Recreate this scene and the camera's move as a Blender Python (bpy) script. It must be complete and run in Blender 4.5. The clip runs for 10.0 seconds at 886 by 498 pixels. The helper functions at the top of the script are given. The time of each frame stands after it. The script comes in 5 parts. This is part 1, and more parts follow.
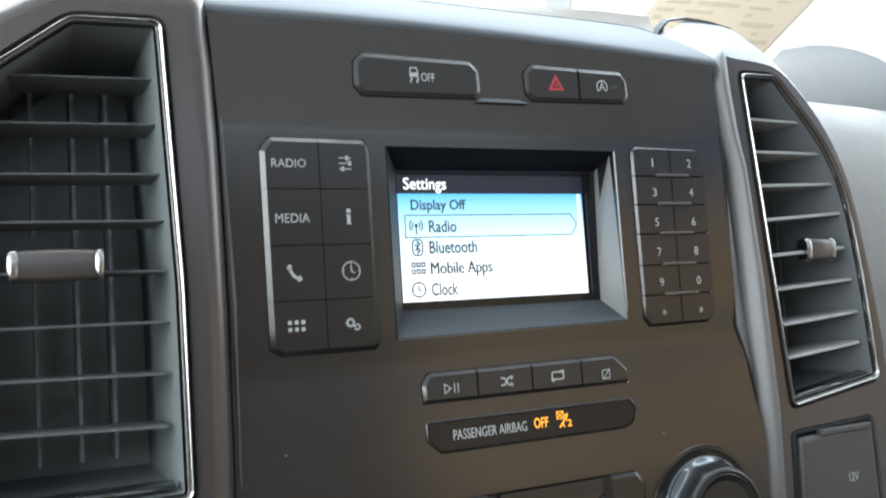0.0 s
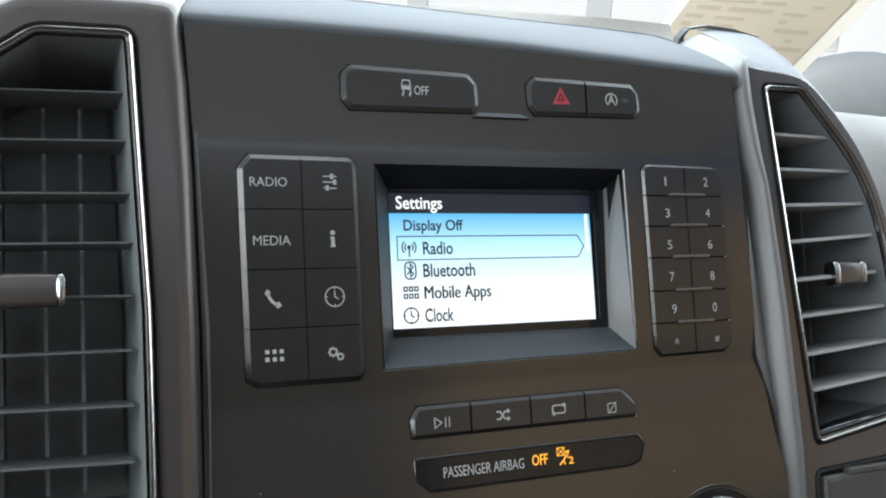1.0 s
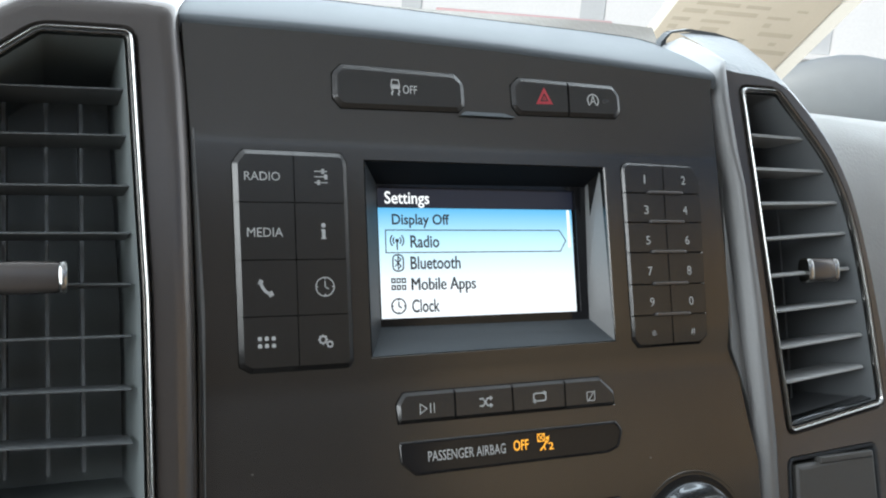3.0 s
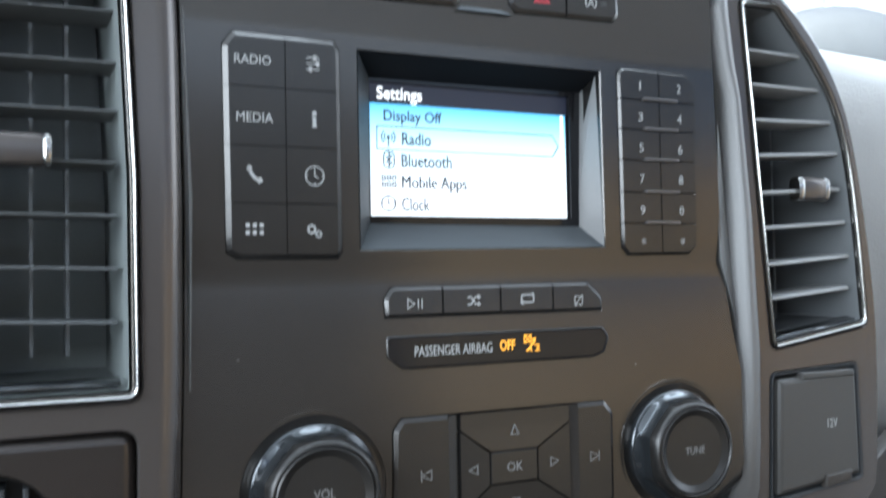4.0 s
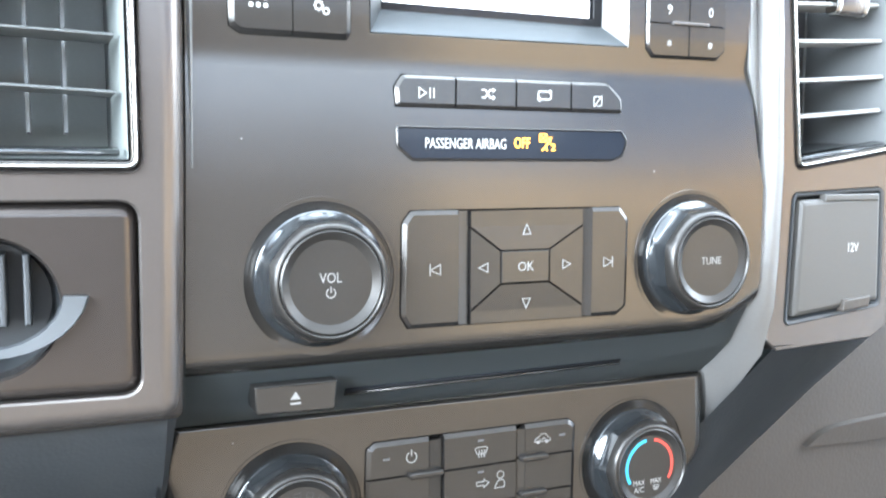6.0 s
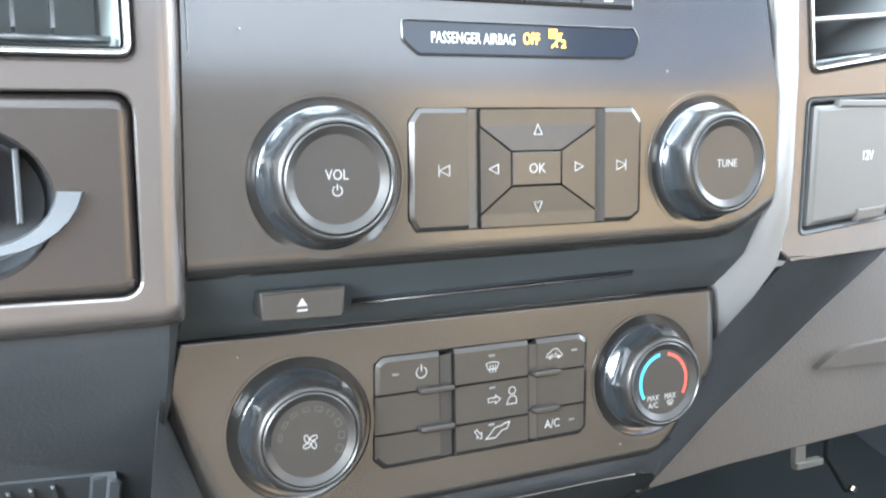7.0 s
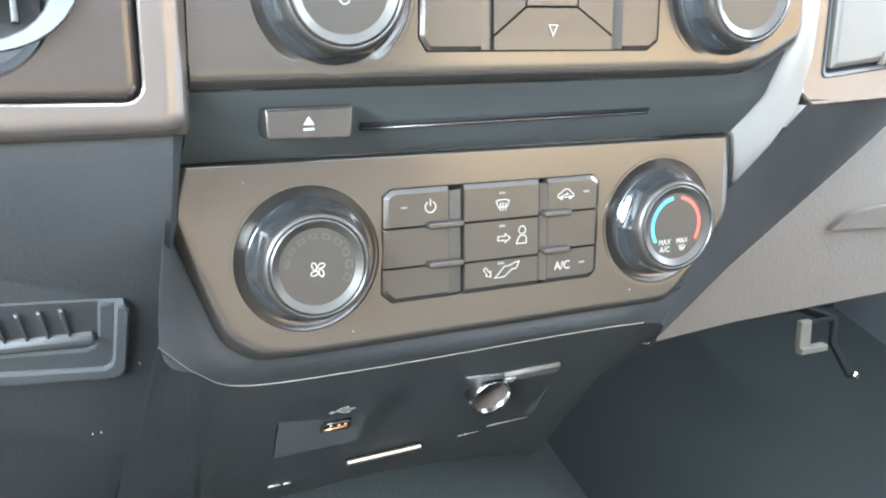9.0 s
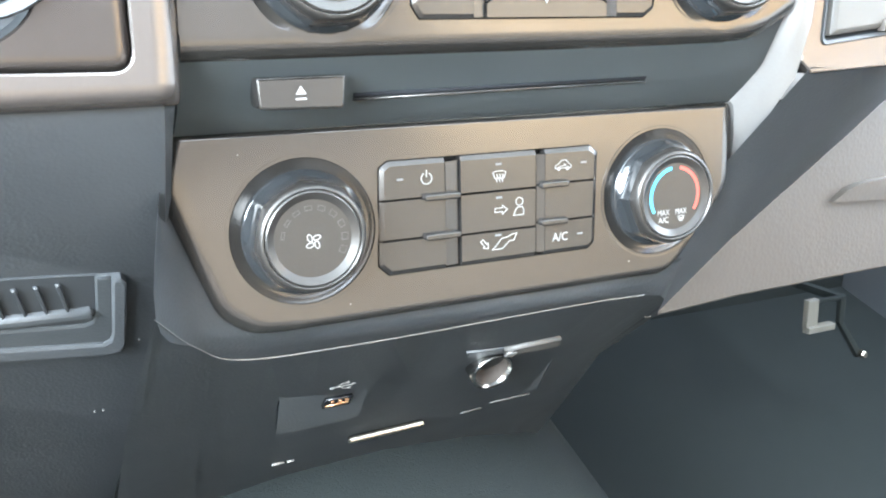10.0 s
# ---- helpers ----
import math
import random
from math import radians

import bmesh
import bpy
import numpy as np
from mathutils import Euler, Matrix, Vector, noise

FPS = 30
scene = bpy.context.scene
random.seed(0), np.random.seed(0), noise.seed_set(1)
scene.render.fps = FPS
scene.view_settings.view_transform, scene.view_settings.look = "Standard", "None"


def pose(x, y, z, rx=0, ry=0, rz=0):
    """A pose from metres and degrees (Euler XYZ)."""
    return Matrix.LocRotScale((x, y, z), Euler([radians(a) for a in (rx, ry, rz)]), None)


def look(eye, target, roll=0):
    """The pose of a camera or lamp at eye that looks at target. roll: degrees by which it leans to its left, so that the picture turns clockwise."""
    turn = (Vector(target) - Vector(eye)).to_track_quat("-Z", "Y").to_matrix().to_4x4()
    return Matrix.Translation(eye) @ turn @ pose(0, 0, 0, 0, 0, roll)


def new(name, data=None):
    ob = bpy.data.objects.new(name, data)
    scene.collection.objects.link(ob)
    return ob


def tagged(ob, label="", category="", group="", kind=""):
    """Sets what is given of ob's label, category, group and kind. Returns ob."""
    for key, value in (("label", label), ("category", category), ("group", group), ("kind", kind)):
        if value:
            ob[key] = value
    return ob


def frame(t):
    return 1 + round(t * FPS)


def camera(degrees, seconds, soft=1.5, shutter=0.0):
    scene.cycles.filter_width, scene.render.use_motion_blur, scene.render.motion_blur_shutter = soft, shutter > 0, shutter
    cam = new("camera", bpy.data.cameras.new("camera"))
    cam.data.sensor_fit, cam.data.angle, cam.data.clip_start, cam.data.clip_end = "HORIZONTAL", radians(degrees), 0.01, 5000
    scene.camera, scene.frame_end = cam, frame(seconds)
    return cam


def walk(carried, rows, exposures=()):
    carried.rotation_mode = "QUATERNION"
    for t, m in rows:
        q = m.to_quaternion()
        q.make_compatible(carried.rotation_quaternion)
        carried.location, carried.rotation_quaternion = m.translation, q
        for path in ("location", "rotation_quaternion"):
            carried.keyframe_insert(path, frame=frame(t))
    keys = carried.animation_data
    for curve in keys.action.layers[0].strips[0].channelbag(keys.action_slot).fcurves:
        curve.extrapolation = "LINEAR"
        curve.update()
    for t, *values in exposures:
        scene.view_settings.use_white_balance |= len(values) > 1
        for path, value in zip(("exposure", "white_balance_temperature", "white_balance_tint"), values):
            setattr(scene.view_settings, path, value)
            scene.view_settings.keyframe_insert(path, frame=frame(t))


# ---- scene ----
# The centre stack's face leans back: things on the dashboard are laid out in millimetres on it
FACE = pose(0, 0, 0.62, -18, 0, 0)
cam = camera(52.68, 10.0, soft=2.0, shutter=0.5)
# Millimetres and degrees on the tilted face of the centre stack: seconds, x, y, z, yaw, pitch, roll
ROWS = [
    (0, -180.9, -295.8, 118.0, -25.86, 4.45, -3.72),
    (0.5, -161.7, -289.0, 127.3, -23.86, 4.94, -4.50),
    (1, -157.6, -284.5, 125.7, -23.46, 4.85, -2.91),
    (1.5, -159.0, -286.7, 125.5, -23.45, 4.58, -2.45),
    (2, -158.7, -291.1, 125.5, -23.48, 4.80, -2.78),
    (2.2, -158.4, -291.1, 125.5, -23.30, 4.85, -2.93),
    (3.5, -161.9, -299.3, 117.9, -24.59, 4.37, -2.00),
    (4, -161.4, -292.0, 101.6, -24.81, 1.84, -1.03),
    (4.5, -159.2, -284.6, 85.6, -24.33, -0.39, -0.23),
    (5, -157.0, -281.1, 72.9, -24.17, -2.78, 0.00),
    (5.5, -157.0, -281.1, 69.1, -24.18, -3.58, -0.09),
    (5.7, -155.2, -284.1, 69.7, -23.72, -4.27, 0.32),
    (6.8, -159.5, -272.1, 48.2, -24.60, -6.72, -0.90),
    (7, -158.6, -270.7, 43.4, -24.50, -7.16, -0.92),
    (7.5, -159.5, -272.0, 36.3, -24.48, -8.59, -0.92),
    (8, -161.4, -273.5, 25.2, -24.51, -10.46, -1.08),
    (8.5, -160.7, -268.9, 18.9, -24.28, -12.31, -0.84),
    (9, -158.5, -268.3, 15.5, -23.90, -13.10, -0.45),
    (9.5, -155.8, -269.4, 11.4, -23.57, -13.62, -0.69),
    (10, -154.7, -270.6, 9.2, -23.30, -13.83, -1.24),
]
EXPOSURES = [(0.0, 0.75, 6200, 6), (0.5, 0.34, 6200, 6), (1.0, 0.37, 6250, 6), (2.0, 0.5, 6250, 6), (3.5, 0.31, 6200, 6), (4.0, 1.02, 5880, 6), (4.5, 1.64, 5930, 6), (5.5, 2.83, 5930, 6), (7.0, 3.42, 5980, 5), (7.5, 3.54, 5990, 5), (8.0, 3.54, 6020, 5), (9.0, 3.95, 6030, 4), (10.0, 4.12, 6030, 4)]


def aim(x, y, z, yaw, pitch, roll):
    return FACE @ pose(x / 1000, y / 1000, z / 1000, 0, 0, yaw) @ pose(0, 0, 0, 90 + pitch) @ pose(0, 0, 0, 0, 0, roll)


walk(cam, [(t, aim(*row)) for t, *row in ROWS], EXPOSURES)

# ---- world and light ----
world = bpy.data.worlds.new("sky")
scene.world = world
world.use_nodes = True
wn = world.node_tree.nodes
sky = wn.new("ShaderNodeTexSky")
sky.sky_type, sky.sun_disc = "NISHITA", False
sky.sun_elevation, sky.sun_rotation = radians(60), radians(-118)
world.node_tree.links.new(sky.outputs[0], wn["Background"].inputs[0])
wn["Background"].inputs[1].default_value = 0.11


def sun_lamp():
    data = bpy.data.lights.new("sun", "SUN")
    data.energy, data.angle, data.color = 3.6, radians(0.6), (1.0, 0.94, 0.85)
    ob = new("sun", data)
    # from the driver's side, a little behind
    ob.matrix_world = look((-1.3, -0.7, 2.55), (0, 0, 0))
    return ob


def window_light(name, eye, target, w, h, power, colour):
    data = bpy.data.lights.new(name, "AREA")
    data.shape, data.size, data.size_y, data.energy, data.color = "RECTANGLE", w, h, power, colour
    ob = new(name, data)
    ob.matrix_world = look(eye, target)
    return ob


sun_lamp()
window_light("windscreen_daylight", (0, 0.27, 1.13), (0, -0.61, 0.67), 1.6, 0.6, 17, (0.86, 0.94, 1.0))
window_light("driver_window_daylight", (-0.86, -0.45, 1.03), (0.4, -0.35, 0.85), 0.9, 0.42, 9.0, (0.93, 0.97, 1.0))
window_light("passenger_window_daylight", (0.86, -0.08, 1.06), (0, 0.0, 0.6), 0.5, 0.42, 1.8, (0.92, 0.96, 1.0))
window_light("rear_window_daylight", (0, -0.84, 1.28), (0, 0, 0.8), 1.3, 0.14, 0.4, (0.88, 0.95, 1.0))

# ---- materials ----


def material(name, base, rough=0.5, metal=0.0, grain=0.12, grain_scale=900.0, wear=0.12, wear_scale=35.0, bump=0.05, bump_scale=2500.0,
             coat=0.0, spec=0.5, cells=False):
    m = bpy.data.materials.new(name)
    m.use_nodes = True
    nt = m.node_tree
    n, link = nt.nodes, nt.links.new
    b = n["Principled BSDF"]
    b.inputs["Metallic"].default_value = metal
    b.inputs["Coat Weight"].default_value = coat
    b.inputs["Coat Roughness"].default_value = 0.15
    b.inputs["Specular IOR Level"].default_value = spec
    tc = n.new("ShaderNodeTexCoord")

    def tex(scale, detail):
        t = n.new("ShaderNodeTexNoise")
        t.inputs["Scale"].default_value, t.inputs["Detail"].default_value = scale, detail
        link(tc.outputs["Object"], t.inputs["Vector"])
        return t

    fine, broad = tex(grain_scale, 2), tex(wear_scale, 5)
    add = n.new("ShaderNodeMath")
    add.operation = "MULTIPLY_ADD"
    link(fine.outputs[0], add.inputs[0])
    add.inputs[1].default_value = grain
    mul = n.new("ShaderNodeMath")
    mul.operation = "MULTIPLY_ADD"
    link(broad.outputs[0], mul.inputs[0])
    mul.inputs[1].default_value, mul.inputs[2].default_value = wear, 1 - 0.5 * wear - 0.5 * grain
    link(mul.outputs[0], add.inputs[2])
    mix = n.new("ShaderNodeVectorMath")
    mix.operation = "SCALE"
    mix.inputs[0].default_value = base
    link(add.outputs[0], mix.inputs["Scale"])
    link(mix.outputs[0], b.inputs["Base Color"])
    ro = n.new("ShaderNodeMapRange")
    ro.inputs["To Min"].default_value, ro.inputs["To Max"].default_value = rough * (1 - 0.6 * wear), min(1.0, rough * (1 + 0.6 * wear))
    link(broad.outputs[0], ro.inputs[0])
    link(ro.outputs[0], b.inputs["Roughness"])
    if bump:
        if cells:
            bt = n.new("ShaderNodeTexVoronoi")
            bt.inputs["Scale"].default_value = bump_scale
            link(tc.outputs["Object"], bt.inputs["Vector"])
        else:
            bt = tex(bump_scale, 3)
        bp = n.new("ShaderNodeBump")
        bp.inputs["Strength"].default_value, bp.inputs["Distance"].default_value = bump, 0.0006
        link(bt.outputs[0], bp.inputs["Height"])
        link(bp.outputs[0], b.inputs["Normal"])
    return m


def glow(name, colour, strength, base=(0.02, 0.02, 0.02)):
    m = bpy.data.materials.new(name)
    m.use_nodes = True
    b = m.node_tree.nodes["Principled BSDF"]
    b.inputs["Base Color"].default_value = (*base, 1)
    b.inputs["Emission Color"].default_value = (*colour, 1)
    b.inputs["Emission Strength"].default_value = strength
    b.inputs["Roughness"].default_value = 0.35
    return m


def screen_glow():
    """The lit list page: blue at its upper edge, white below."""
    m = glow("lit_list_page", (1, 1, 1), 0.98)
    n, link = m.node_tree.nodes, m.node_tree.links.new
    tc, sep, ramp = n.new("ShaderNodeTexCoord"), n.new("ShaderNodeSeparateXYZ"), n.new("ShaderNodeValToRGB")
    link(tc.outputs["Generated"], sep.inputs[0])
    link(sep.outputs["Z"], ramp.inputs[0])
    e = ramp.color_ramp.elements
    e[0].position, e[0].color = 0.25, (0.92, 0.96, 1.0, 1)
    e[1].position, e[1].color = 1.0, (0.10, 0.43, 0.74, 1)
    mid = e.new(0.7)
    mid.color = (0.50, 0.79, 0.97, 1)
    link(ramp.outputs[0], n["Principled BSDF"].inputs["Emission Color"])
    return m


FACIA = material("satin_metallic_facia", (0.076, 0.071, 0.066), 0.21, metal=0.85, bump=0.02, spec=0.5, wear=0.10)
PANELSKIN = material("satin_brown_panel", (0.058, 0.051, 0.047), 0.24, metal=0.8, bump=0.02, wear=0.10)
BUTTON = material("soft_button_plastic", (0.046, 0.0435, 0.041), 0.22, metal=0.7, wear=0.05, bump=0.08)
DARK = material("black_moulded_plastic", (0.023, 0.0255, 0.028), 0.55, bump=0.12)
# black for shade: upper wall of the display recess and the slot mouth
MATT = material("matt_black_shade", (0.008, 0.0085, 0.010), 0.85, bump=0.05, spec=0.08)
GLOSS = material("gloss_black_plastic", (0.007, 0.007, 0.008), 0.12, bump=0.0, spec=0.3, wear=0.1)
# facia plastic toned for its down-facing shade and the haze over it
SLOTSKIN = material("slot_shade_plastic", (0.058, 0.067, 0.071), 0.5, bump=0.08, wear=0.15)
KNOB = material("knob_plastic", (0.033, 0.031, 0.029), 0.32, metal=0.6, bump=0.06)
LIDSKIN = material("grey_cover_plastic", (0.043, 0.0405, 0.037), 0.5, bump=0.04, bump_scale=1500.0, wear=0.1)
EDGE = material("bright_satin_edge", (0.105, 0.096, 0.090), 0.22, metal=0.55, bump=0.02, wear=0.1)
KNOBRING = material("knob_gloss_ring", (0.032, 0.035, 0.038), 0.10, metal=0.6, bump=0.0, wear=0.15, coat=0.7)
TRIM = material("bronze_grey_satin_trim", (0.088, 0.078, 0.072), 0.25, metal=0.65, bump=0.04, wear=0.07)
SILVER = material("silver_satin_trim", (0.16, 0.157, 0.153), 0.5, metal=0.5, bump=0.05, wear=0.12)
CHROME = material("chrome", (0.34, 0.33, 0.315), 0.2, metal=1.0, bump=0.0, wear=0.08)
VINYL = material("grained_vinyl_pad", (0.075, 0.078, 0.08), 0.5, bump=0.45, bump_scale=420.0, cells=True, wear=0.15)
# base raised to hold the sunlight on the passenger side
VINYLTAN = material("grained_grey_dash_vinyl", (0.31, 0.295, 0.275), 0.55, bump=0.22, bump_scale=420.0, cells=True, wear=0.15)
# paler still: the sun on the dashboard top is put into its colour
VINYLPALE = material("sunlit_dash_vinyl", (0.40, 0.365, 0.32), 0.6, bump=0.2, bump_scale=420.0, cells=True, wear=0.12)
UNDER = material("charcoal_lower_dash_plastic", (0.044, 0.048, 0.052), 0.5, bump=0.12, bump_scale=700.0, cells=True, wear=0.2)
# darker copy of UNDER that carries the shade below the dashboard
CONSOLE = material("shaded_console_plastic", (0.035, 0.039, 0.042), 0.5, bump=0.12, bump_scale=700.0, cells=True, wear=0.2)
CARPET = material("charcoal_carpet", (0.0082, 0.0104, 0.0103), 0.95, spec=0.15, bump=0.9, bump_scale=900.0, grain=0.5, grain_scale=700.0, wear=0.4, wear_scale=14.0)
PRINT = material("white_print", (0.31, 0.31, 0.30), 0.6, bump=0.0)
# darker copy of PRINT for the lower controls, where less light falls
PRINTSHADED = material("shaded_white_print", (0.155, 0.152, 0.147), 0.6, bump=0.0)
PRINTDIM = material("dim_grey_print", (0.062, 0.062, 0.062), 0.6, bump=0.0)
MARKFAINT = material("worn_grey_print", (0.043, 0.042, 0.041), 0.6, bump=0.0)
REDPRINT = material("red_print", (0.28, 0.016, 0.025), 0.5, bump=0.0)
BLUEPRINT = material("pale_blue_print", (0.035, 0.28, 0.44), 0.5, bump=0.0)
ORANGERED = material("orange_red_print", (0.36, 0.036, 0.024), 0.5, bump=0.0)
AMBER = glow("amber_lit_symbol", (1.0, 0.42, 0.02), 1.1)
PAGE = screen_glow()
HEADING = glow("lit_heading_bar", (0.02, 0.025, 0.05), 0.25, (0.01, 0.01, 0.015))
WHITELIT = glow("white_lit_letters", (1, 1, 1), 0.95)
INK = glow("dark_screen_letters", (0.02, 0.03, 0.05), 0.15)
BRASS = material("gilt_contacts", (0.42, 0.23, 0.12), 0.3, metal=1.0, bump=0.0)
STEEL = material("bright_steel", (0.42, 0.38, 0.32), 0.26, metal=1.0, bump=0.0)
# one slat plastic in two tones: shaded left vent here, lit right vent SLAT
SLATSHADE = material("shaded_slat_plastic", (0.10, 0.104, 0.105), 0.42, bump=0.03)
# base lifted to put the haze over the left vent into its duct
WELL = material("left_duct_haze_plastic", (0.17, 0.185, 0.18), 0.4, bump=0.0)
SLAT = material("lit_slat_plastic", (0.23, 0.23, 0.225), 0.34, bump=0.03)
# lifted for haze too, on the right vent's duct and vanes
DUCT = material("duct_haze_plastic", (0.11, 0.114, 0.116), 0.6, bump=0.0, spec=0.25)
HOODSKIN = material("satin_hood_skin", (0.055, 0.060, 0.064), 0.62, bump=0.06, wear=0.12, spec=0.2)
# pale tone for the lit side wall of the display recess; flecks too
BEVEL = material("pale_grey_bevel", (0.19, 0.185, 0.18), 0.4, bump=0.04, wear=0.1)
GLOVE = material("grey_brown_glove_box_vinyl", (0.0275, 0.022, 0.0175), 0.55, bump=0.15, bump_scale=420.0, cells=True, wear=0.15)

# ---- building helpers ----
ORIGIN = {}


def thing(name, at, label, category, group="", kind="", frame_m=FACE):
    ob = new(name)
    ob.empty_display_size = 0.01
    ob.matrix_world = frame_m @ Matrix.Translation(Vector(at) * 0.001)
    ORIGIN[ob] = Vector(at)
    return tagged(ob, label, category, group, kind)


def finish(bm, at, m, name, smooth=True, angle=32):
    if not smooth:
        for f in bm.faces:
            f.smooth = False
    bmesh.ops.recalc_face_normals(bm, faces=bm.faces)
    for v in bm.verts:
        v.co = (v.co - at) * 0.001
    me = bpy.data.meshes.new(name)
    bm.to_mesh(me)
    bm.free()
    me.materials.append(m)
    if smooth:
        kept = [p.use_smooth for p in me.polygons]
        me.set_sharp_from_angle(angle=radians(angle))
        me.polygons.foreach_set("use_smooth", kept)
    return me


# The radio facia is not flat: below the keys it steps in under a small ledge and slopes out again above the knobs
BENDS = [(0, 0), (53, 0), (58, 0.1), (63, 0.34), (68, 0.66), (101, 3.0), (104.5, 3.0), (116, 1.7), (187, -1.5), (226, 0), (260, 0)]
BENT = set()


def relief(z):
    """Depth of the facia's face at height z, its bends slightly rounded."""
    def raw(h):
        for (a, p), (b, q) in zip(BENDS, BENDS[1:]):
            if h <= b:
                return p + (q - p) * (h - a) / (b - a)
        return 0.0
    return sum(raw(max(0.0, z + d)) for d in (-1.5, -0.9, -0.3, 0.3, 0.9, 1.5)) / 6


def bend(bm):
    """Lays a mesh that was drawn for a flat face over the bends."""
    for z, _ in BENDS[1:-2]:
        for d in (-1.6, -0.8, 0, 0.8, 1.6):
            bmesh.ops.bisect_plane(bm, geom=bm.verts[:] + bm.edges[:] + bm.faces[:], plane_co=(0, 0, z + d), plane_no=(0, 0, 1))
    for v in bm.verts:
        d = relief(v.co.z)
        k = (v.co.y + d + 290) / (v.co.y + 290)
        v.co = (-160 + (v.co.x + 160) * k, v.co.y + d, 112 + (v.co.z - 112) * k)


def part(name, bm, m, parent, label="", smooth=True, angle=32):
    """One mesh, laid out in the stack's millimetres, under a thing or a part."""
    at = ORIGIN[parent]
    if parent in BENT or parent.parent in BENT:
        bend(bm)
    ob = new(name, finish(bm, at, m, name, smooth, angle))
    ob.parent = parent
    ORIGIN[ob] = at
    return tagged(ob, label)


def solid(name, bm, m, at, label, category, group="", kind="", smooth=True, angle=32, frame_m=FACE):
    """A thing of one mesh."""
    at = Vector(at)
    ob = new(name, finish(bm, at, m, name, smooth, angle))
    ob.matrix_world = frame_m @ Matrix.Translation(at * 0.001)
    ORIGIN[ob] = at
    return tagged(ob, label, category, group, kind)


def area2(p):
    return 0.5 * sum(a[0] * b[1] - b[0] * a[1] for a, b in zip(p, p[1:] + p[:1]))


def ccw(p):
    p = [tuple(q) for q in p]
    return p if area2(p) > 0 else p[::-1]


def rect(x0, x1, z0, z1):
    return [(x0, z0), (x1, z0), (x1, z1), (x0, z1)]


def rounded(p, r, n=4):
    """A polygon with its corners rounded; r: one radius or one for each corner."""
    p = [Vector(q) for q in ccw(p)]
    out = []
    for i, q in enumerate(p):
        ri = r[i] if isinstance(r, (list, tuple)) else r
        a, b = p[i - 1] - q, p[(i + 1) % len(p)] - q
        k = min(ri, 0.45 * a.length, 0.45 * b.length)
        if k < 0.05:
            out.append(tuple(q))
            continue
        s, e = q + a.normalized() * k, q + b.normalized() * k
        for j in range(n + 1):
            t = j / n
            out.append(tuple((1 - t) ** 2 * s + 2 * t * (1 - t) * q + t * t * e))
    return out


def circle(cx, cz, r, n=48, rz=None):
    return [(cx + r * math.cos(2 * math.pi * i / n), cz + (rz or r) * math.sin(2 * math.pi * i / n)) for i in range(n)]


def inset(p, d):
    """Each edge moved inwards by d (a number, or one for each edge i to i + 1)."""
    p = ccw(p)
    n = len(p)
    ds = d if isinstance(d, list) else [d] * n
    lines = []
    for i in range(n):
        a, b = Vector(p[i]), Vector(p[(i + 1) % n])
        e = (b - a)
        e = e.normalized() if e.length > 1e-6 else Vector((1, 0))
        lines.append((a + Vector((-e.y, e.x)) * ds[i], e))
    out = []
    for i in range(n):
        (a, u), (b, v) = lines[i - 1], lines[i]
        den = u.x * v.y - u.y * v.x
        if abs(den) < 0.02:
            out.append(tuple(b))
        else:
            t = ((b.x - a.x) * v.y - (b.y - a.y) * v.x) / den
            out.append(tuple(a + u * t))
    return out


def clip(p, x0, x1, z0, z1):
    """The part of a convex polygon inside a box."""
    def cut(q, inside, cross):
        out = []
        for a, b in zip(q, q[1:] + q[:1]):
            if inside(a):
                out.append(a)
            if inside(a) != inside(b):
                out.append(cross(a, b))
        return out

    def at(axis, c):
        def f(a, b):
            t = (c - a[axis]) / (b[axis] - a[axis])
            return (a[0] + t * (b[0] - a[0]), a[1] + t * (b[1] - a[1]))
        return f

    p = ccw(p)
    for axis, c, sign in ((0, x0, 1), (0, x1, -1), (1, z0, 1), (1, z1, -1)):
        p = cut(p, lambda a: (a[axis] - c) * sign >= 0, at(axis, c))
    return p


def flat(v, y):
    return (v[0], y(v[0], v[1]) if callable(y) else y, v[1])


def loft(bm, loops, cap_first=True, cap_last=True, closed=True):
    """Skins a row of loops with equal counts of points."""
    rings = [[bm.verts.new(co) for co in loop] for loop in loops]
    n = len(rings[0])
    for a, b in zip(rings, rings[1:]):
        for i in range(n if closed else n - 1):
            j = (i + 1) % n
            bm.faces.new((a[i], a[j], b[j], b[i])).smooth = True
    if cap_first:
        bm.faces.new(rings[0][::-1])
    if cap_last:
        bm.faces.new(rings[-1])
    return bm


def curve(pts, n=5):
    """A smooth line through points."""
    v = [Vector(p) for p in pts]
    v = [2 * v[0] - v[1]] + v + [2 * v[-1] - v[-2]]
    out = []
    for a, b, c, d in zip(v, v[1:], v[2:], v[3:]):
        for i in range(n):
            t = i / n
            out.append(tuple(0.5 * (2 * b + (c - a) * t + (2 * a - 5 * b + 4 * c - d) * t * t + (3 * b - a - 3 * c + d) * t ** 3)))
    return out + [tuple(v[-2])]


